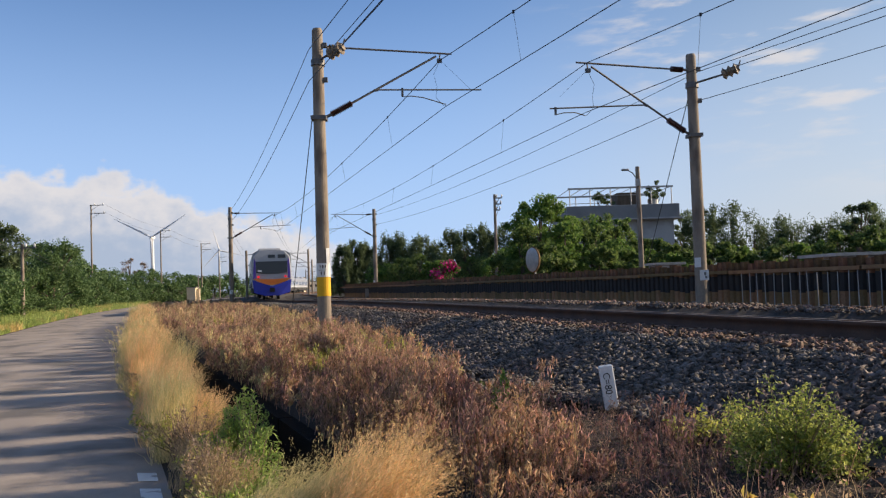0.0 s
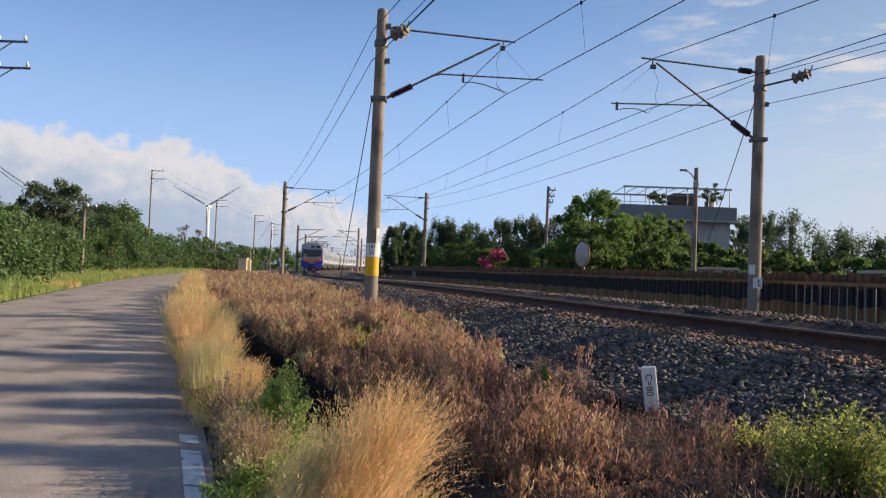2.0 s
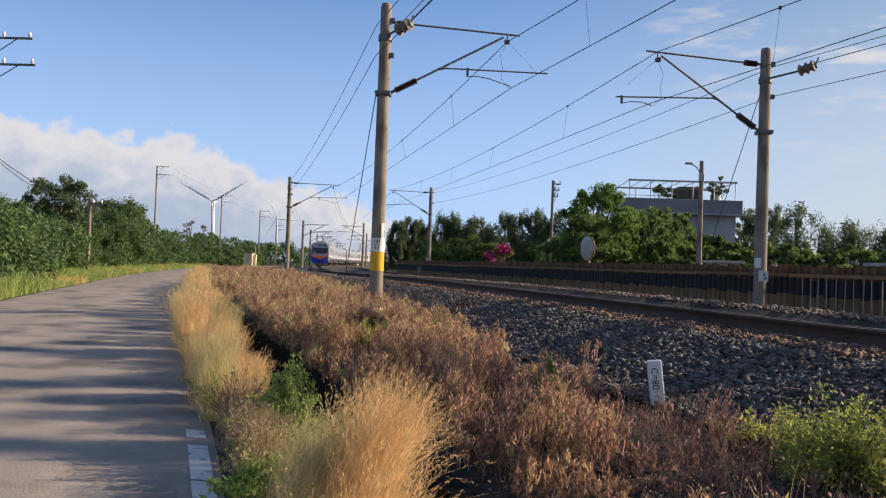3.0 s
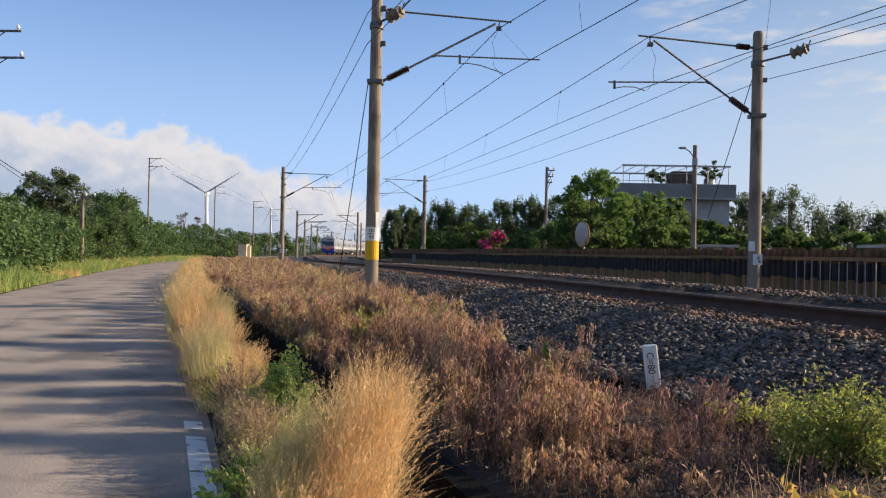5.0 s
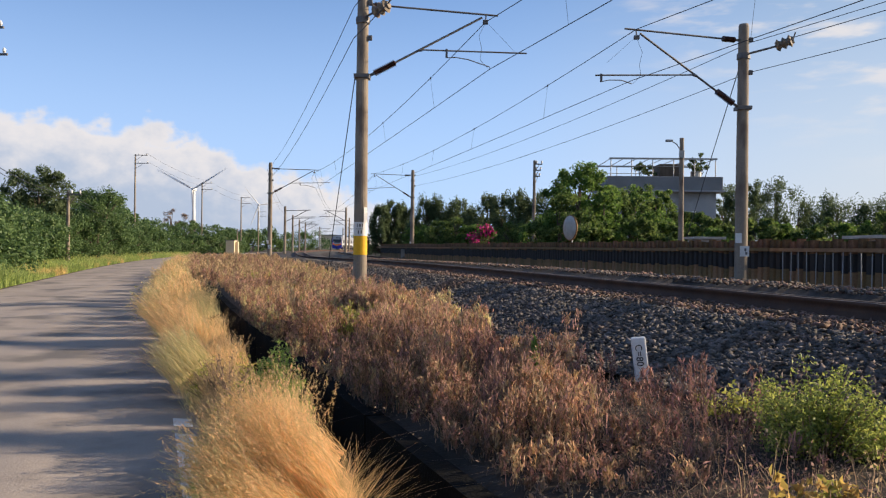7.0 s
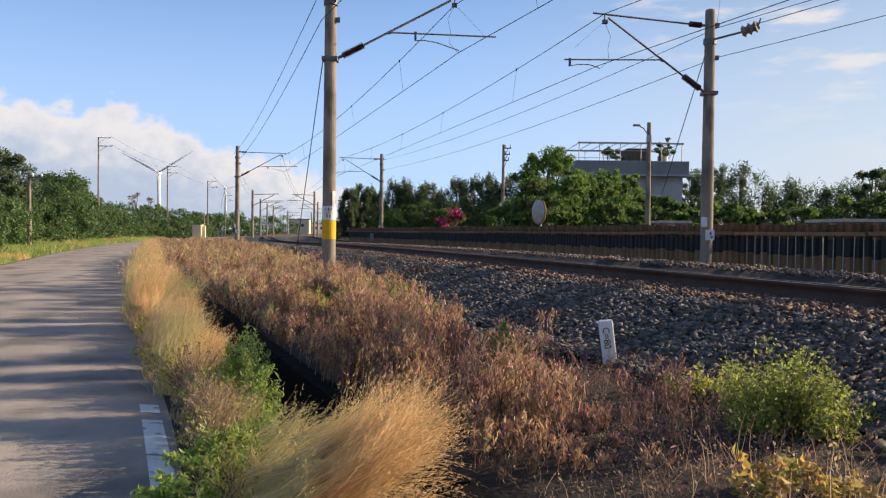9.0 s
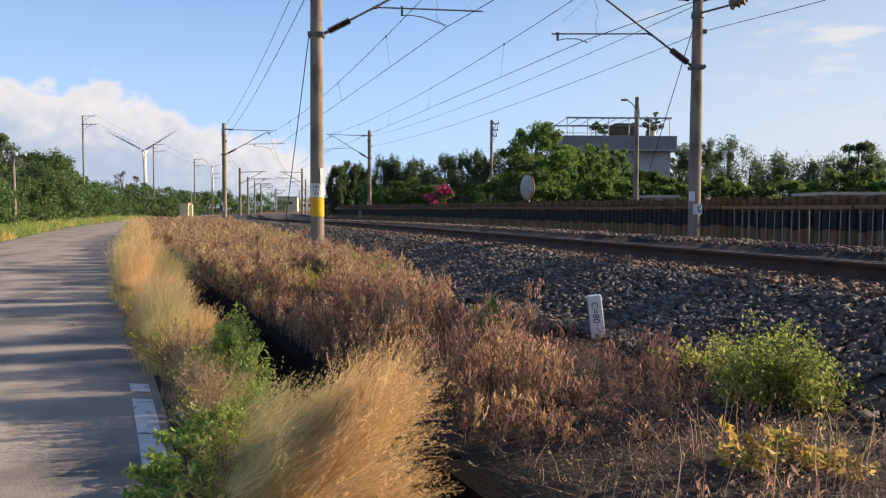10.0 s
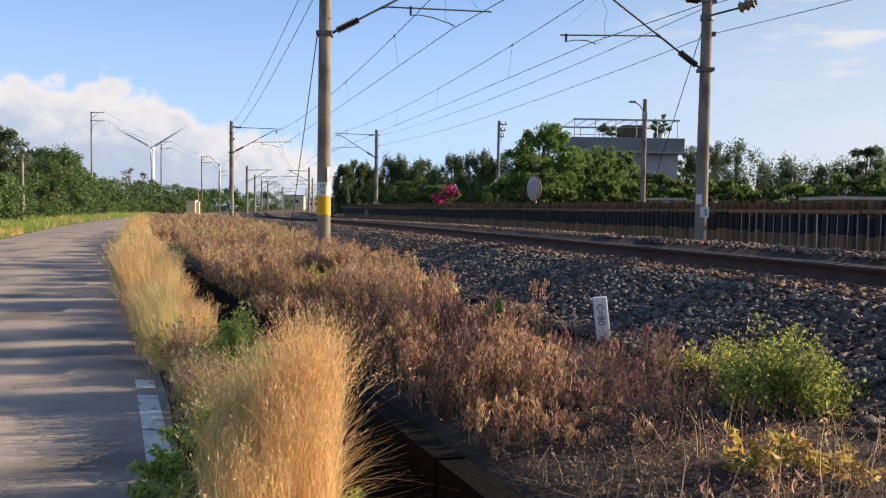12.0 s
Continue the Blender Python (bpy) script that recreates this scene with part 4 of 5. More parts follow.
# ---------------------------------------------------------------- grass and weeds
def blades(rng_, n, spot_of, h0, h1, width, bend, segs=4, lean=(0, 0), plume=0.0, wild=0.6):
    """Curved ribbons: points and quads. spot_of(n) gives their feet."""
    foot = spot_of(n)
    h = rng_.uniform(h0, h1, n)
    if foot.shape[1] == 4:
        h = h * foot[:, 3]
    ang = rng_.uniform(0, math.tau, n)
    b = np.abs(rng_.normal(0, bend, n))
    wayx, wayy = np.cos(ang) * b + lean[0], np.sin(ang) * b + lean[1]
    sx, sy = -np.sin(ang + 0.8), np.cos(ang + 0.8)
    rows = []
    for k in range(segs + 1):
        t = k / segs
        wob = np.sin(t * 4.2 + ang * 3) * h * 0.035 * wild
        c = np.stack([foot[:, 0] + wayx * h * t**2 + wob, foot[:, 1] + wayy * h * t**2 + wob * 0.6, foot[:, 2] + h * (t - 0.25 * b * t**2)], 1)
        if plume and t > 0.7:
            w = width * plume * (1.25 - t)
        else:
            w = width * (1 - 0.75 * t)
        off = np.stack([sx * w, sy * w, np.zeros(n)], 1)
        rows += [c - off, c + off]
    V = np.stack(rows, 1).reshape(-1, 3)
    k0 = np.arange(n)[:, None] * (2 * (segs + 1))
    F = np.concatenate([k0 + np.array([2 * k, 2 * k + 1, 2 * k + 3, 2 * k + 2]) for k in range(segs)], 0)
    return V, F


def join(*pieces):
    V, F, k = [], [], 0
    for v, f in pieces:
        V.append(v)
        F.append(f + k)
        k += len(v)
    return np.concatenate(V), np.concatenate(F)


def heads(rng_, V, n, segs, per, size, t0=0.66, aspect=0.4, spread=0.01):
    """Spikelets on the upper part of n ribbons from blades()."""
    v = V.reshape(n, 2 * (segs + 1), 3)
    mid = (v[:, 0::2] + v[:, 1::2]) / 2
    pick = rng_.integers(0, n, n * per)
    t = rng_.uniform(t0, 1.0, n * per) * segs
    i = np.clip(t.astype(int), 0, segs - 1)
    f = (t - i)[:, None]
    a_, b_ = mid[pick, i], mid[pick, i + 1]
    way = (b_ - a_) / (np.linalg.norm(b_ - a_, axis=1)[:, None] + 1e-9)
    return leaves(rng_, a_ * (1 - f) + b_ * f + rng_.normal(size=(n * per, 3)) * spread, size, aspect, 0.0, way)


def tris(ribbon):
    V, F = ribbon
    return V, np.concatenate([F[:, [0, 1, 2]], F[:, [0, 2, 3]]], 0)


def tuft_parts(seed, n, h, spread, long=1.0, thin=0.0013, far=False):
    """A tuft of tall dry grass: the standing lower stalks with their leaves, and the nodding upper stalks with their seed heads."""
    rng_ = np.random.default_rng(seed)
    hinge = 0.42 * h

    def feet(m):
        a_, r = rng_.uniform(0, math.tau, m), spread * np.sqrt(rng_.uniform(0, 1, m))
        return np.stack([r * np.cos(a_), r * np.sin(a_) * long, np.zeros(m)], 1)

    low = [tris(blades(rng_, n // 2, feet, hinge * 0.9, hinge * 1.12, thin, 0.10, 3, wild=1.4)),
           tris(blades(rng_, int(n * 0.8), feet, h * 0.18, h * 0.52, thin * 1.5, 0.55, 4, wild=2.2)),
           tris(blades(rng_, n // 4, feet, h * 0.3, h * 0.62, thin * 1.2, 0.85, 5, wild=2.6))]
    m = n
    up = blades(rng_, m, feet, h * 0.22, h * 0.62, thin, 0.24, 4, wild=1.8)
    m2 = n // 2
    tall = blades(rng_, m2, feet, h * 0.42, h * 0.74, thin * 0.9, 0.32, 5, wild=1.5)
    size = 0.015 if not far else 0.05
    top = [tris(up), tris(tall), heads(rng_, up[0], m, 4, 2 if far else 4, size, 0.5, 0.15, 0.004 if not far else 0.012),
           heads(rng_, tall[0], m2, 5, 4 if far else 10, size * 1.2, 0.62, 0.15, 0.004 if not far else 0.012)]
    return join(*low), join(*top), hinge


SWAYING, NODDING, PATCHES = [], [], []


def golden_tuft(x, y, z, h, spread, n, seed, amount, lag, mt="gold", long=1.0, rest=0.0):
    lower, upper, hinge = tuft_parts(seed, n, h, spread, long, 0.0013 if y < 6 else 0.0018 if y < 13 else 0.0034, y > 13)
    ob = put("grass_tuft", grid_mesh("grass_tuft", *lower), M[mt], pose(x, y, z))
    tagged(ob, "golden dry roadside grass tuft blown by wind" if mt == "gold" else "pale dry grass tuft blown by wind", "grass tuft", "wind-blown grass", "stuff")
    top = put("seed_heads", grid_mesh("seed_heads", *upper), M[mt], pose(0, 0, hinge), ob, "feathery golden seed heads")
    SWAYING.append((ob, (x, y, z), amount * 0.45, lag, rest))
    NODDING.append((top, hinge, (x * 7.3 + y * 3.1) % 6.28, amount * 0.8, lag))
    return ob


def grasses():
    rn = random.Random(7)
    # the clump close to the lens, between lane and ditch
    k = 0
    for x, y, h, sp, n, mt in ((-0.98, 3.95, 0.52, 0.10, 240, "hay"), (-0.88, 3.75, 0.66, 0.10, 300, "hay"), (-0.76, 3.7, 0.80, 0.10, 300, "hay"), (-0.64, 3.75, 0.92, 0.10, 340, "gold"), (-0.53, 3.65, 0.95, 0.09, 360, "gold"),
                               (-0.48, 3.45, 0.90, 0.09, 320, "gold"), (-0.62, 3.35, 0.85, 0.11, 320, "gold"), (-0.82, 3.3, 0.6, 0.13, 300, "hay"), (-0.55, 3.95, 0.88, 0.10, 360, "gold"), (-0.80, 4.15, 0.70, 0.13, 300, "hay"),
                               (-0.47, 3.1, 0.72, 0.11, 300, "gold"), (-0.62, 2.9, 0.6, 0.13, 260, "gold"), (-1.0, 4.6, 0.55, 0.15, 220, "hay"), (-0.70, 4.35, 0.74, 0.12, 260, "gold")):
        golden_tuft(x, y, 0.03, h, sp, n, 500 + k, rn.uniform(0.8, 1.15), rn.uniform(-0.12, 0.18), mt)
        k += 1
    # the long drift of grass on the lane's edge
    for y in np.arange(7.6, 46, 0.8):
        for j in range(2):
            yy = y + rn.uniform(-0.35, 0.35)
            x = road_right(yy) + 0.14 + j * 0.26 + rn.uniform(-0.14, 0.12)
            golden_tuft(x, yy, 0.02, rn.uniform(0.34, 1.02), rn.uniform(0.16, 0.27), int(420 if yy < 13 else 170), 600 + k, rn.uniform(0.3, 0.6), rn.uniform(-0.2, 0.3), "hay" if rn.random() < 0.3 else "gold", long=1.4, rest=rn.uniform(-22, 6))
            k += 1
    for y in np.arange(-7.5, 2.2, 0.9):
        golden_tuft(road_right(y) + 0.3, y, 0.02, rn.uniform(0.35, 0.75), 0.24, 120, 1200 + k, rn.uniform(0.2, 0.5), rn.uniform(-0.2, 0.3))
        k += 1
    # shorter straw between the clumps
    for y in np.arange(5.0, 8.0, 0.6):
        x = road_right(y) + 0.22
        golden_tuft(x, y + rn.uniform(-0.1, 0.1), 0.02, rn.uniform(0.3, 0.55), 0.2, 220, 800 + k, rn.uniform(0.3, 0.5), rn.uniform(-0.1, 0.2), "straw")
        k += 1


grasses()


def weed_plants(rng_, foot, h0, h1, twigs, per, thick, leaf, bend=0.10, rise=0.17):
    """Stiff dead weeds: a stem, ascending twigs and rows of dry seed husks pressed along them. foot: x, y, z and a height factor."""
    n = len(foot)
    stem = blades(rng_, n, lambda m: foot, h0, h1, thick, bend, 3, wild=1.0)
    v = stem[0].reshape(n, 8, 3)
    mid = (v[:, 0::2] + v[:, 1::2]) / 2
    high = mid[:, 3, 2] - mid[:, 0, 2]
    q = n * twigs
    pick = np.repeat(np.arange(n), twigs)
    t = rng_.uniform(0.12, 0.85, q)
    i = np.clip((t * 3).astype(int), 0, 2)
    f = (t * 3 - i)[:, None]
    base = mid[pick, i] * (1 - f) + mid[pick, i + 1] * f
    ln = high[pick] * (1.05 - t) * rng_.uniform(0.5, 1.0, q)
    a_ = rng_.uniform(0, math.tau, q)
    out = np.stack([np.cos(a_), np.sin(a_), np.zeros(q)], 1) * (ln * rng_.uniform(0.12, 2 * rise, q))[:, None]
    tip = base + out + np.array([0, 0, 1.0]) * (ln * rng_.uniform(0.7, 1.0, q))[:, None]
    side = np.stack([-np.sin(a_), np.cos(a_), np.zeros(q)], 1) * thick * 0.6
    tv = np.stack([base - side, base + side, tip], 1).reshape(-1, 3)
    tf = np.arange(q * 3).reshape(-1, 3)
    # husks along twigs and the stem's top
    m = q * per
    p2 = rng_.integers(0, q, m)
    w = rng_.uniform(0.2, 1.05, (m, 1))
    way = (tip - base)[p2]
    way /= np.linalg.norm(way, axis=1)[:, None] + 1e-9
    c = base[p2] * (1 - w) + tip[p2] * w + rng_.normal(size=(m, 3)) * leaf * 0.35
    return join(tris(stem), (tv, tf), leaves(rng_, c, leaf * 1.35, 0.24, 0.0, way))


def bank_spots(rng_, n, y0, y1, lo, hi, zone, gap=0.06):
    """Feet of weeds on the bank between ditch and ballast, in clumps with bare gaps; the ballast side stays free near the lens."""
    out = []
    while len(out) < n:
        y = rng_.uniform(y0, y1)
        l, r = road_right(y) + 1.5, mid_1(y) - 2.35
        s = rng_.uniform(lo, hi)
        edge = 0.60 + (y - 5) * 0.015 if y < 14 and hi < 1.3 else 9
        x = l + (r - l) * s
        tall = noise.noise((x * 0.9 + 9, y * 0.6, zone)) + 0.7 * noise.noise((x * 2.4, y * 2.0, zone + 3))
        if s > edge + 0.12 * tall or tall < gap - 0.25 * rng_.random():
            continue
        low = 0.55 if hi < 1 and y < 6.6 and 0.185 * y < x < 0.27 * y else 1.0      # lower growth before the marker post
        out.append((x, y, 0.20 + 0.2 * max(0.0, min(s, 1.0)), min(max(0.70 + 0.85 * tall, 0.4), 1.45) * (1 - 0.4 * min(max(s, 0.0), 1.0) ** 2) * low))
    return np.array(out)


def bank_weeds():
    """The dead weeds on the bank between the ditch and the ballast: near ones in patches that stir in the wind."""
    rn = random.Random(91)
    near = (("rustweed", "russet dead weeds standing on the bank", 88, 0.26, 0.66), ("mauve", "dark mauve dead weeds on the bank", 52, 0.22, 0.56),
            ("greyweed", "grey tangled dead weeds on the bank", 34, 0.16, 0.42), ("straw", "pale straw weeds on the bank", 22, 0.22, 0.6), ("amber_weed", "orange-brown dead weeds on the bank", 34, 0.24, 0.66))
    k = 0
    for y in np.arange(4.0, 13.4, 0.72):
        for mt, lab, n, h0, h1 in near:
            if mt == "mauve" and y > 8.8:
                mt, lab = "hay", "olive straw-coloured weeds on the bank"
            rng_ = np.random.default_rng(3000 + k)
            k += 1
            m = int(n * (0.5 if y < 4.6 else 0.9 if y < 5.3 else 1.1 + 0.09 * (y - 5)))
            foot = bank_spots(rng_, m, y, y + 0.8, 0.0 if y < 5.5 else -0.07, 0.95, 2.0 if mt != "mauve" else 5.5)
            c = foot[:, :3].mean(0)
            foot[:, :3] -= c
            short = 0.5 if y < 4.6 else 0.72 if y < 5.3 else 0.95
            V, F = weed_plants(rng_, foot, h0 * short, h1 * short, 6, 7, 0.0034, 0.026 + 0.0012 * y)
            ob = put("weed_patch", grid_mesh("weed_patch", V, F), M[mt], pose(*c))
            tagged(ob, lab, "weeds", "weeds on the bank", "stuff")
            PATCHES.append((ob, tuple(float(q) for q in c), rn.uniform(0.05, 0.11), rn.uniform(-0.2, 0.3)))
    for nm, mt, n, y0, y1, lo, hi, h0, h1, seed, lab in (
            ("russet_weeds", "rustweed", 1100, 13.0, 24, 0.0, 0.85, 0.25, 0.62, 32, "russet dead weeds standing on the bank"),
            ("straw_weeds", "straw", 1000, 12.5, 32, 0.0, 0.85, 0.2, 0.58, 34, "pale straw weeds on the bank"),
            ("orange_weeds", "amber_weed", 700, 13.0, 32, 0.0, 0.9, 0.2, 0.58, 31, "orange-brown dead weeds on the bank"),
            ("olive_weeds", "olive", 1300, 10, 36, 0.1, 0.97, 0.15, 0.42, 35, "olive green weeds on the bank"),
            ("hay_weeds", "hay", 700, 13, 36, 0.0, 0.95, 0.2, 0.52, 44, "olive straw-coloured weeds on the bank"),
            ("green_weeds", "shrub", 420, 6.5, 26, 0.5, 0.97, 0.1, 0.34, 40, "green weeds among the dead stems"),
            ("russet_weeds", "rustweed", 420, -8, 3.0, 0.0, 1.3, 0.15, 0.5, 46, "russet dead weeds standing on the bank"),
            ("grey_weeds", "greyweed", 320, -8, 3.0, 0.0, 1.3, 0.12, 0.4, 47, "grey tangled dead weeds on the bank"),
            ("far_weeds", "straw", 1800, 26, 80, -0.3, 1.0, 0.3, 0.7, 36, "dry straw weeds beside the far track"),
            ("far_weeds", "rustweed", 1400, 24, 80, -0.3, 1.0, 0.3, 0.6, 37, "russet weeds beside the far track")):
        rng_ = np.random.default_rng(seed)
        far = nm == "far_weeds"
        V, F = weed_plants(rng_, bank_spots(rng_, n, y0, y1, lo, hi, seed * 1.73, -0.2), h0, h1, 5, 6, 0.008 if far else 0.004, 0.09 if far else 0.042 if y0 > 9 else 0.028)
        tagged(put(nm, grid_mesh(nm, V, F), M[mt]), lab, "weeds", kind="stuff")
    # fallen twigs and bent straws at the ditch and the ballast foot
    for mt, n, y0, y1, lo, hi, h0, h1, bend, seed, lab in (
            ("mauve", 4200, 2.9, 6.6, 0.15, 1.3, 0.07, 0.26, 1.1, 45, "dark dry twigs at the ballast foot"),
            ("greyweed", 4200, 2.7, 6.6, 0.02, 1.3, 0.1, 0.36, 1.5, 41, "grey dry twigs lying at the ditch"),
            ("straw", 1000, 3.0, 8.0, 0.0, 1.3, 0.12, 0.45, 1.1, 38, "pale straws bent over at the ditch"),
            ("rustweed", 800, 3.4, 7.5, 0.3, 1.5, 0.12, 0.4, 0.9, 42, "russet dry twigs at the ballast foot")):
        rng_ = np.random.default_rng(seed)
        V, F = blades(rng_, n, lambda m: bank_spots(rng_, m, y0, y1, lo, hi, seed * 1.3, -0.3), h0, h1, 0.0024, bend, 4, wild=1.8)
        V, F = join(tris((V, F)), heads(rng_, V, n, 4, 2, 0.022, 0.3, 0.5, 0.012))
        tagged(put("dry_twigs", grid_mesh("dry_twigs", V, F), M[mt]), lab, "weeds", kind="stuff")


bank_weeds()


def bush(name, x, y, z, h, r, n, seed, mt, label, size=0.045, stems=26, aspect=0.5, up=0.5):
    rng_ = np.random.default_rng(seed)
    ob = thing(name, label, "plant", pose(x, y, z))
    g = Geo()
    tips = []
    for _ in range(stems):
        a_, q = rng_.uniform(0, math.tau), r * math.sqrt(rng_.uniform(0, 1))
        tip = Vector((q * math.cos(a_), q * math.sin(a_), h * rng_.uniform(0.55, 1.0) * (1 - 0.35 * (q / r) ** 2)))
        m_ = Vector((tip.x * 0.35, tip.y * 0.35, tip.z * 0.55))
        g.rod((tip.x * 0.08, tip.y * 0.08, -0.05), m_, 0.005, 0.004, 4).rod(m_, tip, 0.004, 0.002, 4)
        tips.append((m_, tip))
    pick = rng_.integers(0, stems, n)
    t = rng_.uniform(0, 1, (n, 1)) ** up
    A, B = np.array([q[0] for q in tips])[pick], np.array([q[1] for q in tips])[pick]
    P = A * (1 - t) + B * t + rng_.normal(size=(n, 3)) * r * 0.075
    part("stalk", g, M["greyweed"], ob)
    part("foliage", grid_mesh("foliage", *leaves(rng_, P, size, aspect, 0.2)), M[mt], ob)
    return ob


def plants():
    bush("bush", 1.97, 4.45, 0.16, 0.82, 0.37, 6800, 41, "bushleaf", "yellow-green leafy bush at the ballast foot", 0.025, 70)
    bush("bush", 2.24, 4.45, 0.16, 0.60, 0.27, 2400, 42, "bushleaf", "yellow-green leafy bush at the ballast foot", 0.027, 40)
    bush("bush", 1.78, 5.2, 0.30, 0.42, 0.3, 360, 43, "olive", "yellow-green leafy bush at the ballast foot", 0.038, 20)
    bush("weed_plant", -1.52, 6.4, 0.03, 0.72, 0.24, 1100, 44, "green", "fresh green weed at the ditch", 0.04, 22, 0.22)
    bush("weed_plant", -1.25, 5.5, 0.03, 0.42, 0.24, 800, 45, "green", "fresh green weed at the ditch", 0.045, 14, 0.3)
    bush("weed_plant", 0.60, 6.75, 0.33, 0.5, 0.11, 120, 46, "green", "small bright green weed in dead stems", 0.085, 5, 0.4)
    bush("weed_plant", 1.48, 3.5, 0.2, 0.44, 0.19, 170, 47, "amber", "amber-leaved weed beside the ditch", 0.055, 9, 0.5)
    bush("weed_plant", 1.82, 3.4, 0.2, 0.40, 0.26, 210, 48, "amber", "amber-leaved weed beside the ditch", 0.05, 10, 0.5)
    bush("weed_plant", -1.25, 4.0, 0.02, 0.24, 0.28, 900, 49, "green", "low green weed on the lane's edge", 0.05, 18, 0.4)
    bush("weed_plant", -1.05, 3.4, 0.02, 0.2, 0.22, 420, 50, "green", "low green weed on the lane's edge", 0.05, 18, 0.4)
    bush("weed_plant", -1.95, 7.0, 0.02, 0.42, 0.24, 420, 51, "shrub", "thin leafy weed at the road edge", 0.04, 16, 0.5)
    bush("weed_plant", -2.2, 7.7, 0.02, 0.45, 0.26, 420, 52, "olive", "thin leafy weed at the road edge", 0.035, 16, 0.5)
    bush("weed_plant", -1.72, 6.1, 0.02, 0.45, 0.26, 260, 53, "straw", "twiggy dry weed at the road edge", 0.035, 34, 0.5)
    bush("weed_plant", -1.45, 5.2, 0.02, 0.40, 0.28, 320, 54, "olive", "twiggy olive weed at the road edge", 0.035, 34, 0.5)
    bush("weed_plant", -1.32, 4.55, 0.02, 0.28, 0.3, 900, 55, "green", "low green weed on the lane's edge", 0.05, 18, 0.4)
    bush("weed_plant", -1.5, 6.0, 0.03, 0.62, 0.26, 900, 56, "green", "fresh green weed at the ditch", 0.045, 16, 0.28)
    bush("weed_plant", -0.28, 3.6, 0.05, 0.22, 0.12, 40, 57, "green", "small green weed at the ditch", 0.05, 5, 0.4)
    bush("weed_plant", -0.98, 4.0, 0.02, 0.50, 0.2, 420, 58, "olive", "olive weed among the dry grass", 0.04, 26, 0.3)
    bush("weed_plant", -0.92, 3.5, 0.02, 0.40, 0.2, 380, 59, "olive", "olive weed among the dry grass", 0.04, 26, 0.3)
    for i, (x, y) in enumerate(((-2.35, 7.5), (-2.2, 7.05), (-1.98, 6.75), (-1.75, 6.35), (-1.6, 5.75), (-1.42, 5.35), (-1.3, 4.9))):
        bush("weed_plant", x, y, 0.02, 0.42 + 0.1 * (i % 3), 0.26, 420, 940 + i, ("hay", "olive", "greyweed")[i % 3], "tangled twiggy weed at the road edge", 0.03, 46, 0.4)
    for i, (x, y, h) in enumerate(((-1.38, 5.95, 0.80), (-1.22, 5.6, 0.62), (-1.12, 5.2, 0.46), (-1.2, 4.75, 0.4), (-1.05, 4.9, 0.42))):
        bush("weed_plant", x, y, 0.02, h, 0.2, 900, 960 + i, "green", "feathery light green weed in the dry grass", 0.04, 30, 0.2)
    rw = random.Random(77)
    for i, y in enumerate(np.arange(6.9, 16, 0.8)):
        bush("weed_plant", road_right(y) + rw.uniform(-0.02, 0.25), y, 0.02, rw.uniform(0.3, 0.5), 0.28, 260, 900 + i, "olive" if i % 3 else "straw", "twiggy olive weed at the road edge", 0.035, 30, 0.5)
    bush("weed_plant", 1.62, 3.55, 0.2, 0.34, 0.25, 260, 60, "olive", "yellow-green weed beside the ditch", 0.045, 14, 0.5)
    # grass of the far verge of the lane
    for seed, y0, y1, n in ((61, 18, 60, 30000), (62, 50, 130, 20000), (63, -8, 18, 4000)):
        rng_ = np.random.default_rng(seed)

        def feet(m):
            y = y0 + (y1 - y0) * rng_.uniform(0, 1, m)
            x = np.array([road_right(v) for v in y]) - ROAD_W - 0.1 - 6.5 * rng_.uniform(0, 1, m) ** 1.3
            tall = np.array([0.62 + 0.8 * noise.noise((a_ * 0.35, b_ * 0.35, 4)) for a_, b_ in zip(x, y)])
            return np.stack([x, y, np.zeros(m), np.clip(tall, 0.25, 1.3)], 1)
        V, F = blades(rng_, n, feet, 0.15, 0.85, 0.020, 0.6, 3)
        tagged(put("verge_grass", grid_mesh("verge_grass", V, F), M["verge"]), "green and straw-coloured grass on the lane's verge", "grass", kind="stuff")


plants()


# ---------------------------------------------------------------- power line along the lane
def power_pole(x, y, h, arms, label, lean=0.0, side=1):
    ob = thing("power_pole", label, "utility pole", pose(x, y, 0, 0, lean, 0), "power poles along the lane")
    part("shaft", Geo().rod((0, 0, -0.5), (0, 0, h), 0.17, 0.1, 10), M["pole"], ob)
    for z, w in arms:
        part("crossarm", Geo().box((side * w * 0.42, 0, h - z), (w, 0.09, 0.09)).rod((0, 0, h - z - 0.8), (side * w * 0.55, 0, h - z - 0.04), 0.025, n=5), M["steel"], ob)
        for u in (0.25, 0.85):
            part("pin_insulator", Geo().lathe((side * w * u, 0, h - z + 0.04), (side * w * u, 0, h - z + 0.3), [(0, 0.03), (0.4, 0.08), (0.8, 0.06), (1, 0.02)], 8), M["white"], ob)
    return ob


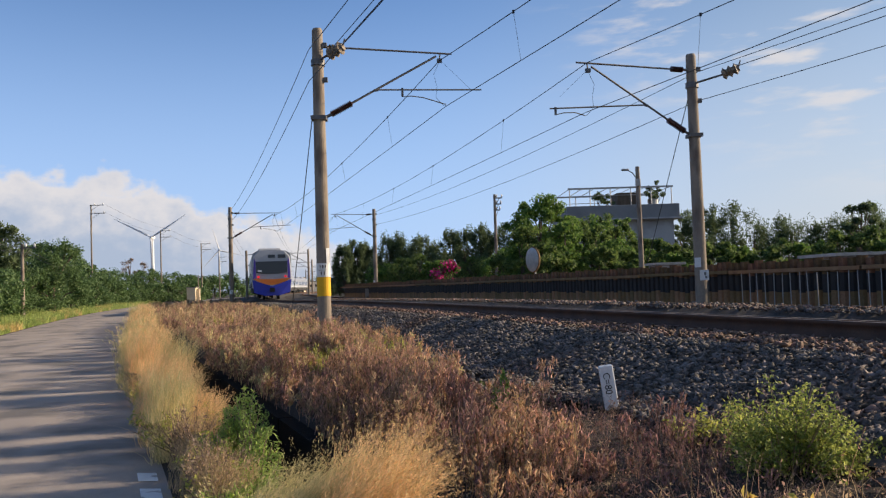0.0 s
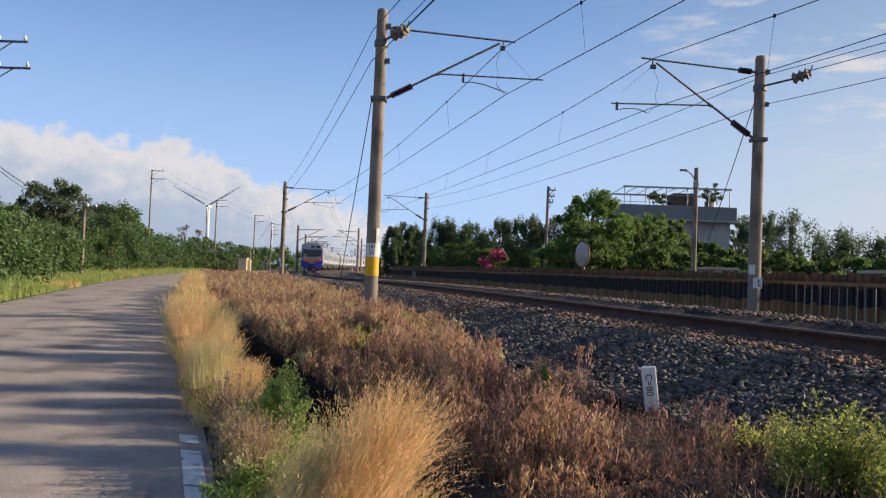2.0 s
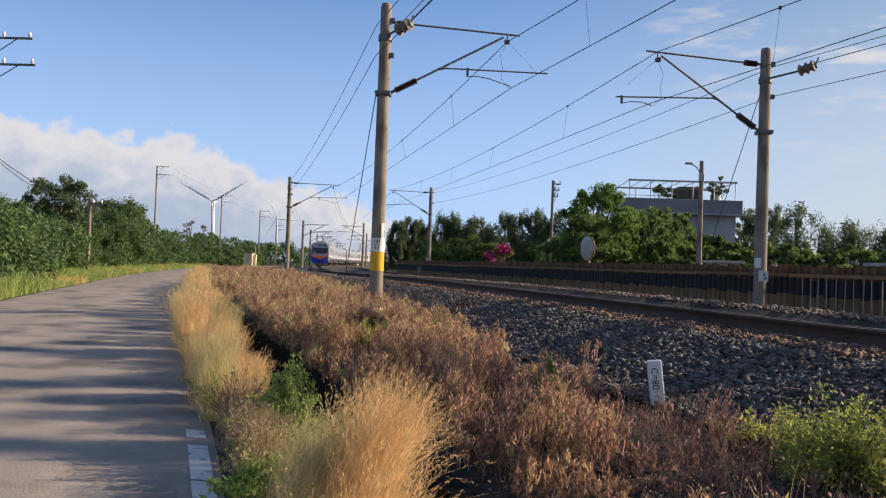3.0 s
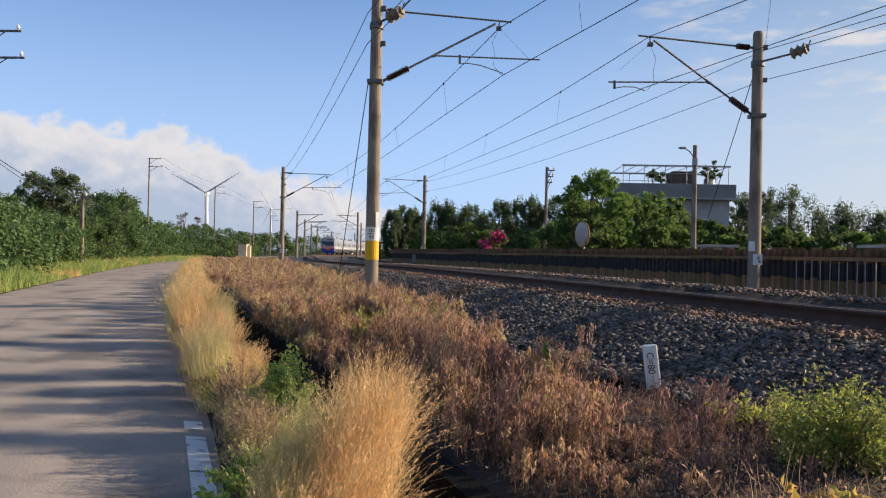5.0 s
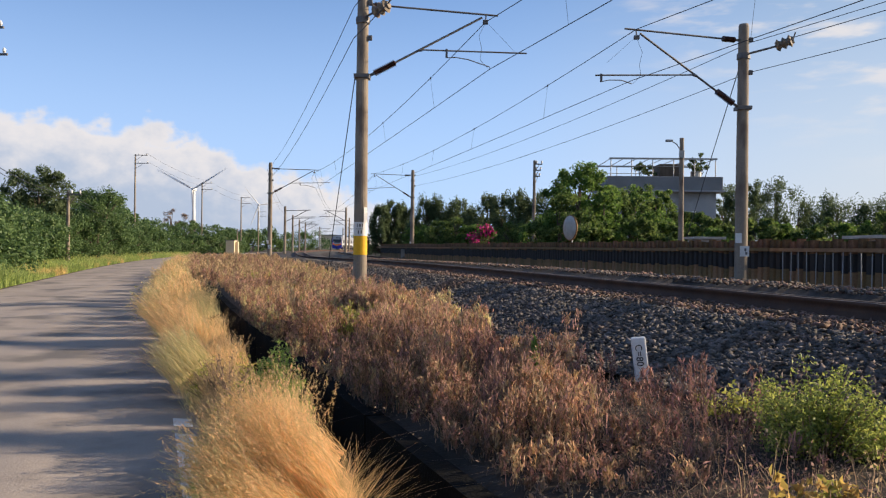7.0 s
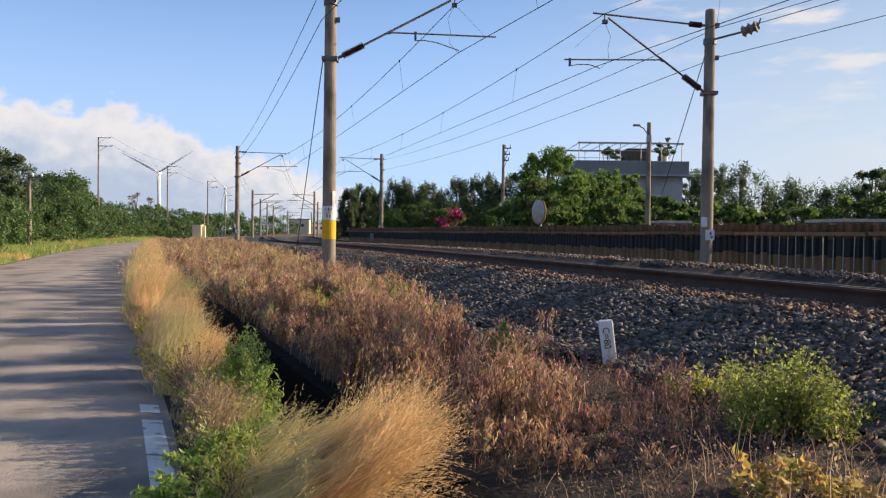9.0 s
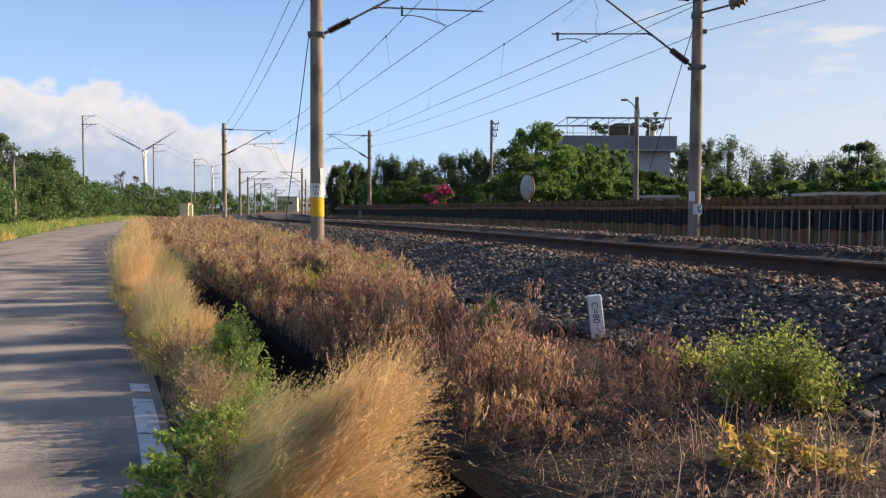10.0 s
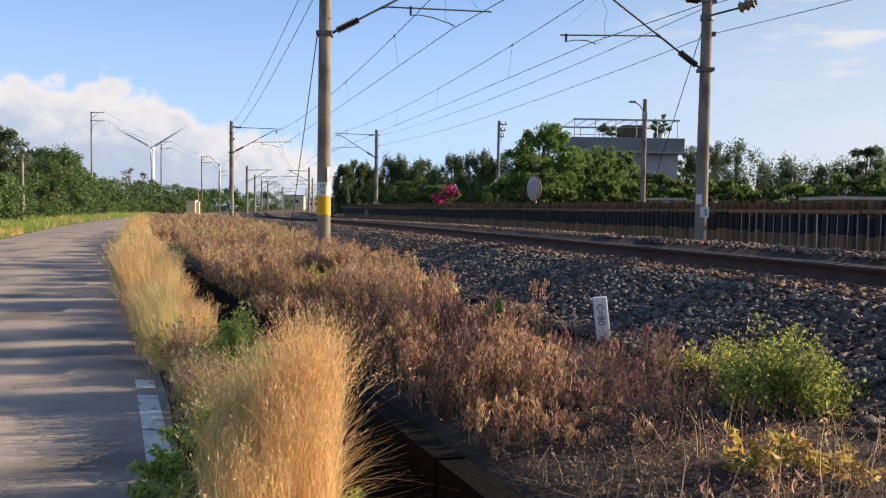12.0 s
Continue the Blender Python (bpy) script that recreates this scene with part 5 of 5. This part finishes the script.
LANE_POLES = [(-22.4, 35.0, 11.2), (-0.4165 * 118, 118, 15.0), (-0.3310 * 152, 152, 13.6), (-0.2811 * 165, 165, 11.7), (-0.2590 * 215, 215, 11.0)]
for x_, y_, h_ in LANE_POLES:
    power_pole(x_, y_, h_, ((0.1, 2.0), (1.3, 2.2)), "tall concrete power pole with two side arms")
for x_, y_, h_ in ((-0.5018 * 56, 56, 5.3), (-0.2855 * 150, 150, 4.8)):
    power_pole(x_, y_, h_, ((0.25, 1.0),), "short grey roadside pole with small arm")
for u_, dz_ in ((1.7, 0.2), (1.8, -1.0)):
    p_ = [Vector((x + u_, y, h + dz_)) for x, y, h in LANE_POLES[1:]]
    wire("power_wire", list(zip(p_, p_[1:])), 0.014, "dark power wire along the lane", 0.6)
p_ = [Vector((-22.4, 35, 6.0)), Vector((-0.5018 * 56, 56, 5.1)), Vector((-0.43 * 98, 98, 5.4))]
wire("telephone_wire", list(zip(p_, p_[1:])), 0.02, "thick dark cable along the lane", 0.5)
wire("telephone_wire", [(a_ + Vector((0.3, 0, -0.35)), b_ + Vector((0.3, 0, -0.35))) for a_, b_ in zip(p_, p_[1:])], 0.015, "thick dark cable along the lane", 0.6)


# ---------------------------------------------------------------- behind the wall: house, lamp, mirror, poles
def house():
    y0 = 74.0
    ob = thing("house", "grey two-storey flat-roofed house with roof frame", "house", pose(18.2, y0, 0.4))
    W_, D_, H_ = 9.8, 8.0, 6.75
    part("wall", Geo().box((0, D_ / 2, H_ / 2), (W_, D_, H_)), M["plaster"], ob)
    part("parapet", Geo().box((0.1, D_ / 2 - 0.1, H_ + 0.55), (W_ + 0.7, D_ + 0.8, 1.3)), M["roofgrey"], ob, "darker grey parapet", bevel=0.03)
    part("eave", Geo().box((0.1, D_ / 2 - 0.1, H_ - 0.12), (W_ + 1.1, D_ + 1.2, 0.16)), M["plaster"], ob)
    part("roof_room", Geo().box((1.3, D_ / 2 - 0.5, H_ + 1.85), (2.2, 3.0, 1.5)), M["bark"], ob, "dark brown stair room on the roof")
    part("water_tank", Geo().rod((3.6, 2.0, H_ + 1.2), (3.6, 2.0, H_ + 1.9), 0.5, n=14), M["galv"], ob, "steel water tank")
    for x in np.linspace(-4.7, 4.9, 6):
        for y in (0.3, D_ - 0.5):
            part("roof_post", Geo().rod((x, y, H_ + 1.1), (x, y, H_ + 2.9), 0.045, n=6), M["galv"], ob)
    g = Geo()
    for y in (0.3, D_ - 0.5):
        g.box((0.1, y, H_ + 2.9), (9.9, 0.12, 0.16)).rod((-4.8, y, H_ + 2.2), (2.2, y, H_ + 2.2), 0.03, n=6)
    for x in np.linspace(-4.7, 4.9, 9):
        g.rod((x, 0.3, H_ + 2.9), (x, D_ - 0.5, H_ + 2.9), 0.035, n=5)
    part("roof_frame", g, M["galv"], ob, "thin steel frame over the roof")
    for x, z in ((-3.0, 4.2), (-0.4, 4.2), (2.4, 4.2), (2.4, 1.5), (-0.4, 1.5)):
        w = part("window", Geo().box((x, -0.02, z), (1.3, 0.08, 1.2)), M["white"], ob)
        part("pane", Geo().box((x, -0.065, z), (1.12, 0.02, 1.02)), M["glass"], w)


house()


def street_lamp():
    x, y, z = spot(0.2690, 46, 0.141)
    ob = thing("street_lamp", "concrete pole with small street lamp", "street lamp", pose(x, y, 0.4))
    part("shaft", Geo().rod((0, 0, -0.3), (0, 0, z - 0.4), 0.17, 0.12, 10), M["pole"], ob)
    part("arm", Geo().tube([(0, 0, z - 1.2), (-0.3, 0, z - 0.75), (-0.55, 0, z - 0.6)], 0.03, 6), M["galv"], ob)
    part("lamp_head", Geo().box((-0.72, 0, z - 0.56), (0.42, 0.2, 0.12)), M["galv"], ob, bevel=0.03)
    part("meter_box", Geo().box((-0.05, -0.2, z - 1.35), (0.28, 0.16, 0.42)), M["galv"], ob, bevel=0.01)


street_lamp()


def mirror():
    x, y, z = spot(0.1325, 38, 0.0279)
    ob = thing("traffic_mirror", "round convex traffic mirror on a post behind the wall", "traffic mirror", pose(x, y, 0, 0, 0, -66))
    part("post", Geo().rod((0, 0.1, 0.3), (0, 0.1, z), 0.04, n=8), M["galv"], ob)
    part("rim", Geo().lathe((0, -0.05, z), (0, 0.03, z), [(0, 0.6), (0.5, 0.62), (1, 0.6)], 32), M["beam"], ob, "orange-brown rim")
    part("dish", Geo().lathe((0, -0.1, z), (0, -0.052, z), [(0, 0.18), (0.3, 0.38), (0.7, 0.5), (1, 0.57)], 32), M["galv"], ob, "pale grey dish")


mirror()
x_, y_, z_ = spot(0.0868, 66, 0.1114)
power_pole(x_, y_, z_, ((0.3, 0.7), (0.8, 0.6), (1.3, 0.5)), "slim concrete pole with small arms behind the wall")


def low_things():
    x, y, z = spot(0.298, 33, 0.012)
    ob = thing("hut", "grey corrugated roof of a low hut behind the wall", "hut", pose(x, y, 0.7))
    part("wall", Geo().box((0, 0, 0.5), (1.0, 1.2, 1.6)), M["plaster"], ob)
    part("roof", Geo().box((0, 0, 1.36), (1.3, 1.5, 0.1)), M["galv"], ob)
    ob = thing("hut", "long low hut with pale metal roof", "hut", pose(0.575 * 26, 26, 0.58))
    part("wall", Geo().box((0, 0, 0.6), (3.6, 2.0, 1.6)), M["plaster"], ob)
    part("roof", Geo().box((0, 0, 1.46), (4.4, 2.6, 0.1)), M["galv"], ob, "pale metal roof")
    # gate post of the lane
    ob = thing("gatehouse", "small cream hut at the bend of the lane", "hut", pose(-0.293 * 140, 140, 0))
    part("wall", Geo().box((0, 0, 1.2), (1.5, 1.6, 2.5)), M["cream"], ob)
    part("wall", Geo().box((1.05, 0, 1.1), (0.5, 0.5, 2.3)), M["cream"], ob)
    part("roof", Geo().box((0, 0, 2.5), (1.7, 1.8, 0.12)), M["concrete"], ob)
    # white signal box beside the far mast
    ob = thing("relay_box", "pale grey relay box beside the far mast", "relay box", pose(-0.076 * 70, 70, 0.6))
    part("body", Geo().box((0, 0, 0.4), (0.4, 0.4, 0.8), taper=0.9), M["concrete"], ob, bevel=0.03)
    # station buildings far off
    for az, y, w, h, d, lab, mt in ((-0.166, 440, 11, 8.0, 8, "cream flat-roofed building far down the line", "cream"), (-0.150, 450, 22, 5.8, 8, "long low white station building far off", "white"), (-0.108, 430, 10, 7, 8, "grey station building far off", "plaster")):
        b = thing("station_building", lab, "building", pose(az * y, y, 0))
        part("wall", Geo().box((0, 0, h / 2), (w, d, h)), M[mt], b)
        part("roof", Geo().box((0, 0, h + 0.15), (w + 0.8, d + 0.8, 0.4)), M["roofgrey"], b)
        for i in range(int(w / 3)):
            part("window", Geo().box((-w / 2 + 1.5 + i * 3, -d / 2 - 0.03, h * 0.6), (1.6, 0.1, 1.4)), M["glass"], b)


low_things()


# ---------------------------------------------------------------- wind turbines
ROTORS = []


def turbine(az, y, el, blade, turn, face, label):
    x, y, z = spot(az, y, el)
    ob = thing("wind_turbine", label, "wind turbine", pose(x, y, 0, 0, 0, face))
    part("tower", Geo().lathe((0, 2.5, -3), (0, 2.5, z - 1), [(0, 2.3), (0.5, 1.9), (1, 1.3)], 16), M["turbine"], ob, smooth=False)
    part("nacelle", Geo().box((0, 3.0, z), (3.2, 8.0, 3.2)), M["turbine"], ob, bevel=0.6)
    rotor = put("rotor", Geo().lathe((0, -2.6, 0), (0, -0.4, 0), [(0, 0.4), (0.3, 1.2), (1, 1.6)], 14).mesh("rotor"), M["turbine"], pose(0, 0, z), ob)
    for k in range(3):
        g = Geo()
        prof = [(1.0, 1.0, 0.9), (blade * 0.12, 1.9, 0.55), (blade * 0.25, 2.0, 0.4), (blade * 0.6, 1.3, 0.25), (blade, 0.35, 0.1)]
        V = []
        for r, w, th in prof:
            V += [(-w * 0.35, -1.4, r), (0, -1.4 - th, r), (w * 0.65, -1.4, r), (0, -1.4 + th, r)]
        g.add(V, [(4 * i + a_, 4 * i + (a_ + 1) % 4, 4 * i + 4 + (a_ + 1) % 4, 4 * i + 4 + a_) for i in range(4) for a_ in range(4)] + [(16, 17, 18, 19)])
        part("blade", g, M["turbine"], rotor, at=pose(0, 0, 0, 0, 120 * k, 0))
    ROTORS.append((rotor, z, turn))


turbine(-0.3425, 800, 0.0712, 41, lambda t: 58 - 120 * t, 0, "white three-bladed wind turbine turning behind the trees")
turbine(-0.2588, 1350, 0.0523, 38, lambda t: -17 - 3.2 * t, 25, "distant white three-bladed wind turbine")


# ---------------------------------------------------------------- the train
CARS = []
CAR_L, CAR_GAP, N_CARS = 19.6, 0.7, 8


def hull(g, y0, y1, w, z0, z1):
    """A car body shell: rounded roof, straight sides, along y."""
    prof = [(-w, z0), (-w, z1 - 0.55), (-w * 0.95, z1 - 0.25), (-w * 0.72, z1 - 0.06), (0, z1), (w * 0.72, z1 - 0.06), (w * 0.95, z1 - 0.25), (w, z1 - 0.55), (w, z0)]
    n = len(prof)
    pts = [(x, y0, z) for x, z in prof] + [(x, y1, z) for x, z in prof]
    return g.add(pts, [(i, i + 1, n + i + 1, n + i) for i in range(n - 1)] + [tuple(range(n)), tuple(range(2 * n - 1, n - 1, -1)), (0, n, 2 * n - 1, n - 1)])


def coach(k):
    rear = k == 0
    ob = thing("train_car", "silver commuter train end car with orange and blue face" if rear else "silver grey commuter train car with pale stripe", "train", group="cars of the train")
    h = CAR_L / 2
    w = 1.44
    part("body", hull(Geo(), -h + (0.5 if rear else 0), h, w, 0.95, 3.72), M["silver"], ob)
    part("skirt", Geo().box((0, 0.2, 0.75), (2.7, CAR_L - 2.2, 0.5)), M["under"], ob)
    for s in (-1, 1):
        part("stripe", Geo().box((s * (w + 0.006), 0.3, 1.5), (0.02, CAR_L - 1.0, 0.12)), M["white"], ob, "pale side stripe")
        part("lower_band", Geo().box((s * (w + 0.004), 0.3, 1.12), (0.02, CAR_L - 1.0, 0.34)), M["under"], ob, "dark lower band")
        for y in np.linspace(-h + 2.4, h - 2.2, 6):
            part("window", Geo().box((s * (w + 0.006), y, 2.35), (0.02, 1.7, 0.8)), M["glass"], ob)
        for y in (-h * 0.62, 0.05, h * 0.62):
            part("door", Geo().box((s * (w + 0.012), y, 2.0), (0.02, 1.25, 1.85)), M["facegrey"], ob)
    for y in (-h * 0.45, h * 0.4):
        part("roof_unit", Geo().box((0, y, 3.85), (1.9, 3.6, 0.34), taper=0.88), M["facegrey"], ob, "grey air-conditioning unit", bevel=0.05)
    for y in (-h + 3.2, h - 3.2):
        b = part("bogie", Geo().box((0, y, 0.55), (2.1, 2.9, 0.35)), M["under"], ob)
        for dy in (-1.05, 1.05):
            for s in (-1, 1):
                part("wheel", Geo().rod((s * 0.47, y + dy, 0.43), (s * 0.60, y + dy, 0.43), 0.43, n=16), M["under"], b)
    if k in (2, 5):
        part("pantograph", Geo().tube([(-0.5, h - 5, 3.8), (-0.3, h - 3.8, 4.6), (-0.4, h - 5, 5.3), (0.4, h - 5, 5.3), (0.3, h - 3.8, 4.6), (0.5, h - 5, 3.8)], 0.04, 5), M["under"], ob)
    if rear:
        e = -h
        # moulded face: chamfered block, wider than the shell, in grey
        prof = [(-1.44, 0.9), (-1.46, 2.2), (-1.36, 3.2), (-0.95, 3.66), (0.95, 3.66), (1.36, 3.2), (1.46, 2.2), (1.44, 0.9)]
        n = len(prof)
        pts = [(x * 0.94, e + 0.02 + max(0, z - 1.7) * 0.12, z) for x, z in prof] + [(x, e + 0.55, z) for x, z in prof]
        part("face", Geo().add(pts, [(i, n + i, n + (i + 1) % n, (i + 1) % n) for i in range(n)] + [tuple(range(n - 1, -1, -1))]), M["facegrey"], ob, "grey moulded end face")
        fy = lambda z, d=0.02: e + 0.02 + max(0, z - 1.7) * 0.12 - d
        quad = lambda g, p, d: g.add([(x, fy(z, d), z) for x, z in p] + [(x, fy(z, -0.05), z) for x, z in p],
                                     [tuple(range(len(p) - 1, -1, -1))] + [(i, (i + 1) % len(p), len(p) + (i + 1) % len(p), len(p) + i) for i in range(len(p))])
        part("windscreen", quad(Geo(), [(-1.12, 2.02), (-0.5, 1.93), (0.5, 1.93), (1.12, 2.02), (1.14, 2.86), (-1.14, 2.86)], 0.03), M["glass"], ob, "dark wide windscreen")
        part("destination_blind", quad(Geo(), [(-0.26, 3.12), (0.26, 3.12), (0.26, 3.36), (-0.26, 3.36)], 0.03), M["glass"], ob)
        part("sticker", quad(Geo(), [(-1.02, 2.1), (-0.72, 2.07), (-0.72, 2.2), (-1.02, 2.23)], 0.036), M["white"], ob, "pale sticker on the windscreen")
        part("headlamp_panel", quad(Geo(), [(0.46, 3.1), (1.05, 3.1), (0.98, 3.36), (0.46, 3.36)], 0.03), M["glass"], ob)
        part("orange_chevron", quad(Geo(), [(-1.32, 1.58), (-0.95, 1.30), (-0.5, 1.15), (0, 1.10), (0.5, 1.15), (0.95, 1.30), (1.32, 1.58), (0.8, 1.56), (0, 1.53), (-0.8, 1.56)], 0.035), M["orange"], ob, "orange chevron")
        for s in (-1, 1):
            part("tail_light", Geo().rod((s * 0.98, fy(1.7, 0.07), 1.72), (s * 0.98, fy(1.7, -0.02), 1.72), 0.085, n=12), M["tail"], ob, "red tail light")
            part("corner_stripe", quad(Geo(), [(s * 1.16, 1.6), (s * 1.36, 1.6), (s * 1.27, 3.15), (s * 1.16, 2.9)][::s], 0.025), M["purple"], ob, "purple corner stripe")
        g = Geo()
        V = [(-1.42, e + 0.01, 1.5), (0, e - 0.12, 1.0), (1.42, e + 0.01, 1.5), (1.3, e - 0.05, 0.55), (0.55, e - 0.2, 0.32), (-0.55, e - 0.2, 0.32), (-1.3, e - 0.05, 0.55)]
        g.add(V + [(x, e + 0.7, z) for x, _, z in V], [(6, 5, 1, 0), (5, 4, 1), (4, 3, 2, 1)] + [(i, (i + 1) % 7, 7 + (i + 1) % 7, 7 + i) for i in range(7)])
        part("bumper", g, M["blue"], ob, "deep blue lower front skirt")
        part("coupler", Geo().box((0, e - 0.2, 0.75), (0.35, 0.5, 0.3)), M["under"], ob)
    CARS.append((ob, k))


for k_ in range(N_CARS):
    coach(k_)
S_AXIS = np.concatenate([[0], np.cumsum([(q_ - p_).length for p_, q_ in zip(TRACK_1, TRACK_1[1:])])])
S_REAR = float(np.interp(59.5, [p_.y for p_ in TRACK_1], S_AXIS))
SPEED = 22.6


def on_track(s):
    i = int(np.clip(s, 0, len(TRACK_1) - 2))
    return TRACK_1[i].lerp(TRACK_1[i + 1], s - i)


def gust(t):
    """How far the grass lies over towards the ballast, in degrees."""
    T = [0, 0.5, 1, 1.5, 2, 2.5, 3, 4, 5, 5.5, 6, 6.5, 7, 7.5, 8, 8.5, 9, 9.5, 10, 10.5, 11, 11.5, 12]
    A = [40, 36, 30, 20, 26, 28, 18, 20, 10, 2, -8, -48, -38, -15, 20, 45, 58, 54, 48, 38, 16, 5, 1]
    return float(np.interp(t, T, A))


def motions():
    times = [i * 0.5 for i in range(25)]
    for ob, k in CARS:
        rows = []
        for t in times:
            s0 = S_REAR + SPEED * t + k * (CAR_L + CAR_GAP)
            a_, b_ = on_track(s0 + 3), on_track(s0 + CAR_L - 3)
            c = (a_ + b_) / 2
            w = b_ - a_
            rows.append((t, pose(c.x, c.y, rail_z(TRACK_1, c.y), 0, 0, math.degrees(math.atan2(w.y, w.x)) - 90)))
        walk(ob, rows)
    for rotor, z, turn in ROTORS:
        walk(rotor, [(t, pose(0, 0, z, 0, turn(t), 0)) for t in times])
    for ob, (x, y, z), amount, lag, rest in SWAYING:
        ph = (x * 7.3 + y * 3.1) % 6.28
        walk(ob, [(t, pose(x, y, z, 2 * math.sin(ph + 2.1 * t), amount * gust(min(max(t - lag, 0), 12)) + 2.5 * math.sin(ph + 5.3 * t) + rest, 0)) for t in times])
    for ob, hinge, ph, amount, lag in NODDING:
        walk(ob, [(t, pose(0, 0, hinge, 3 * math.sin(ph + 2.7 * t), amount * gust(min(max(t - lag - 0.1, 0), 12)) + 3.5 * math.sin(ph + 6.1 * t), 0)) for t in times])
    for ob, (x, y, z), amount, lag in PATCHES:
        ph = (x * 5.3 + y * 2.1) % 6.28
        walk(ob, [(t, pose(x, y, z, 1.2 * math.sin(ph + 3.1 * t), amount * gust(min(max(t - lag, 0), 12)) + 1.5 * math.sin(ph + 4.7 * t), 0)) for t in times])


motions()
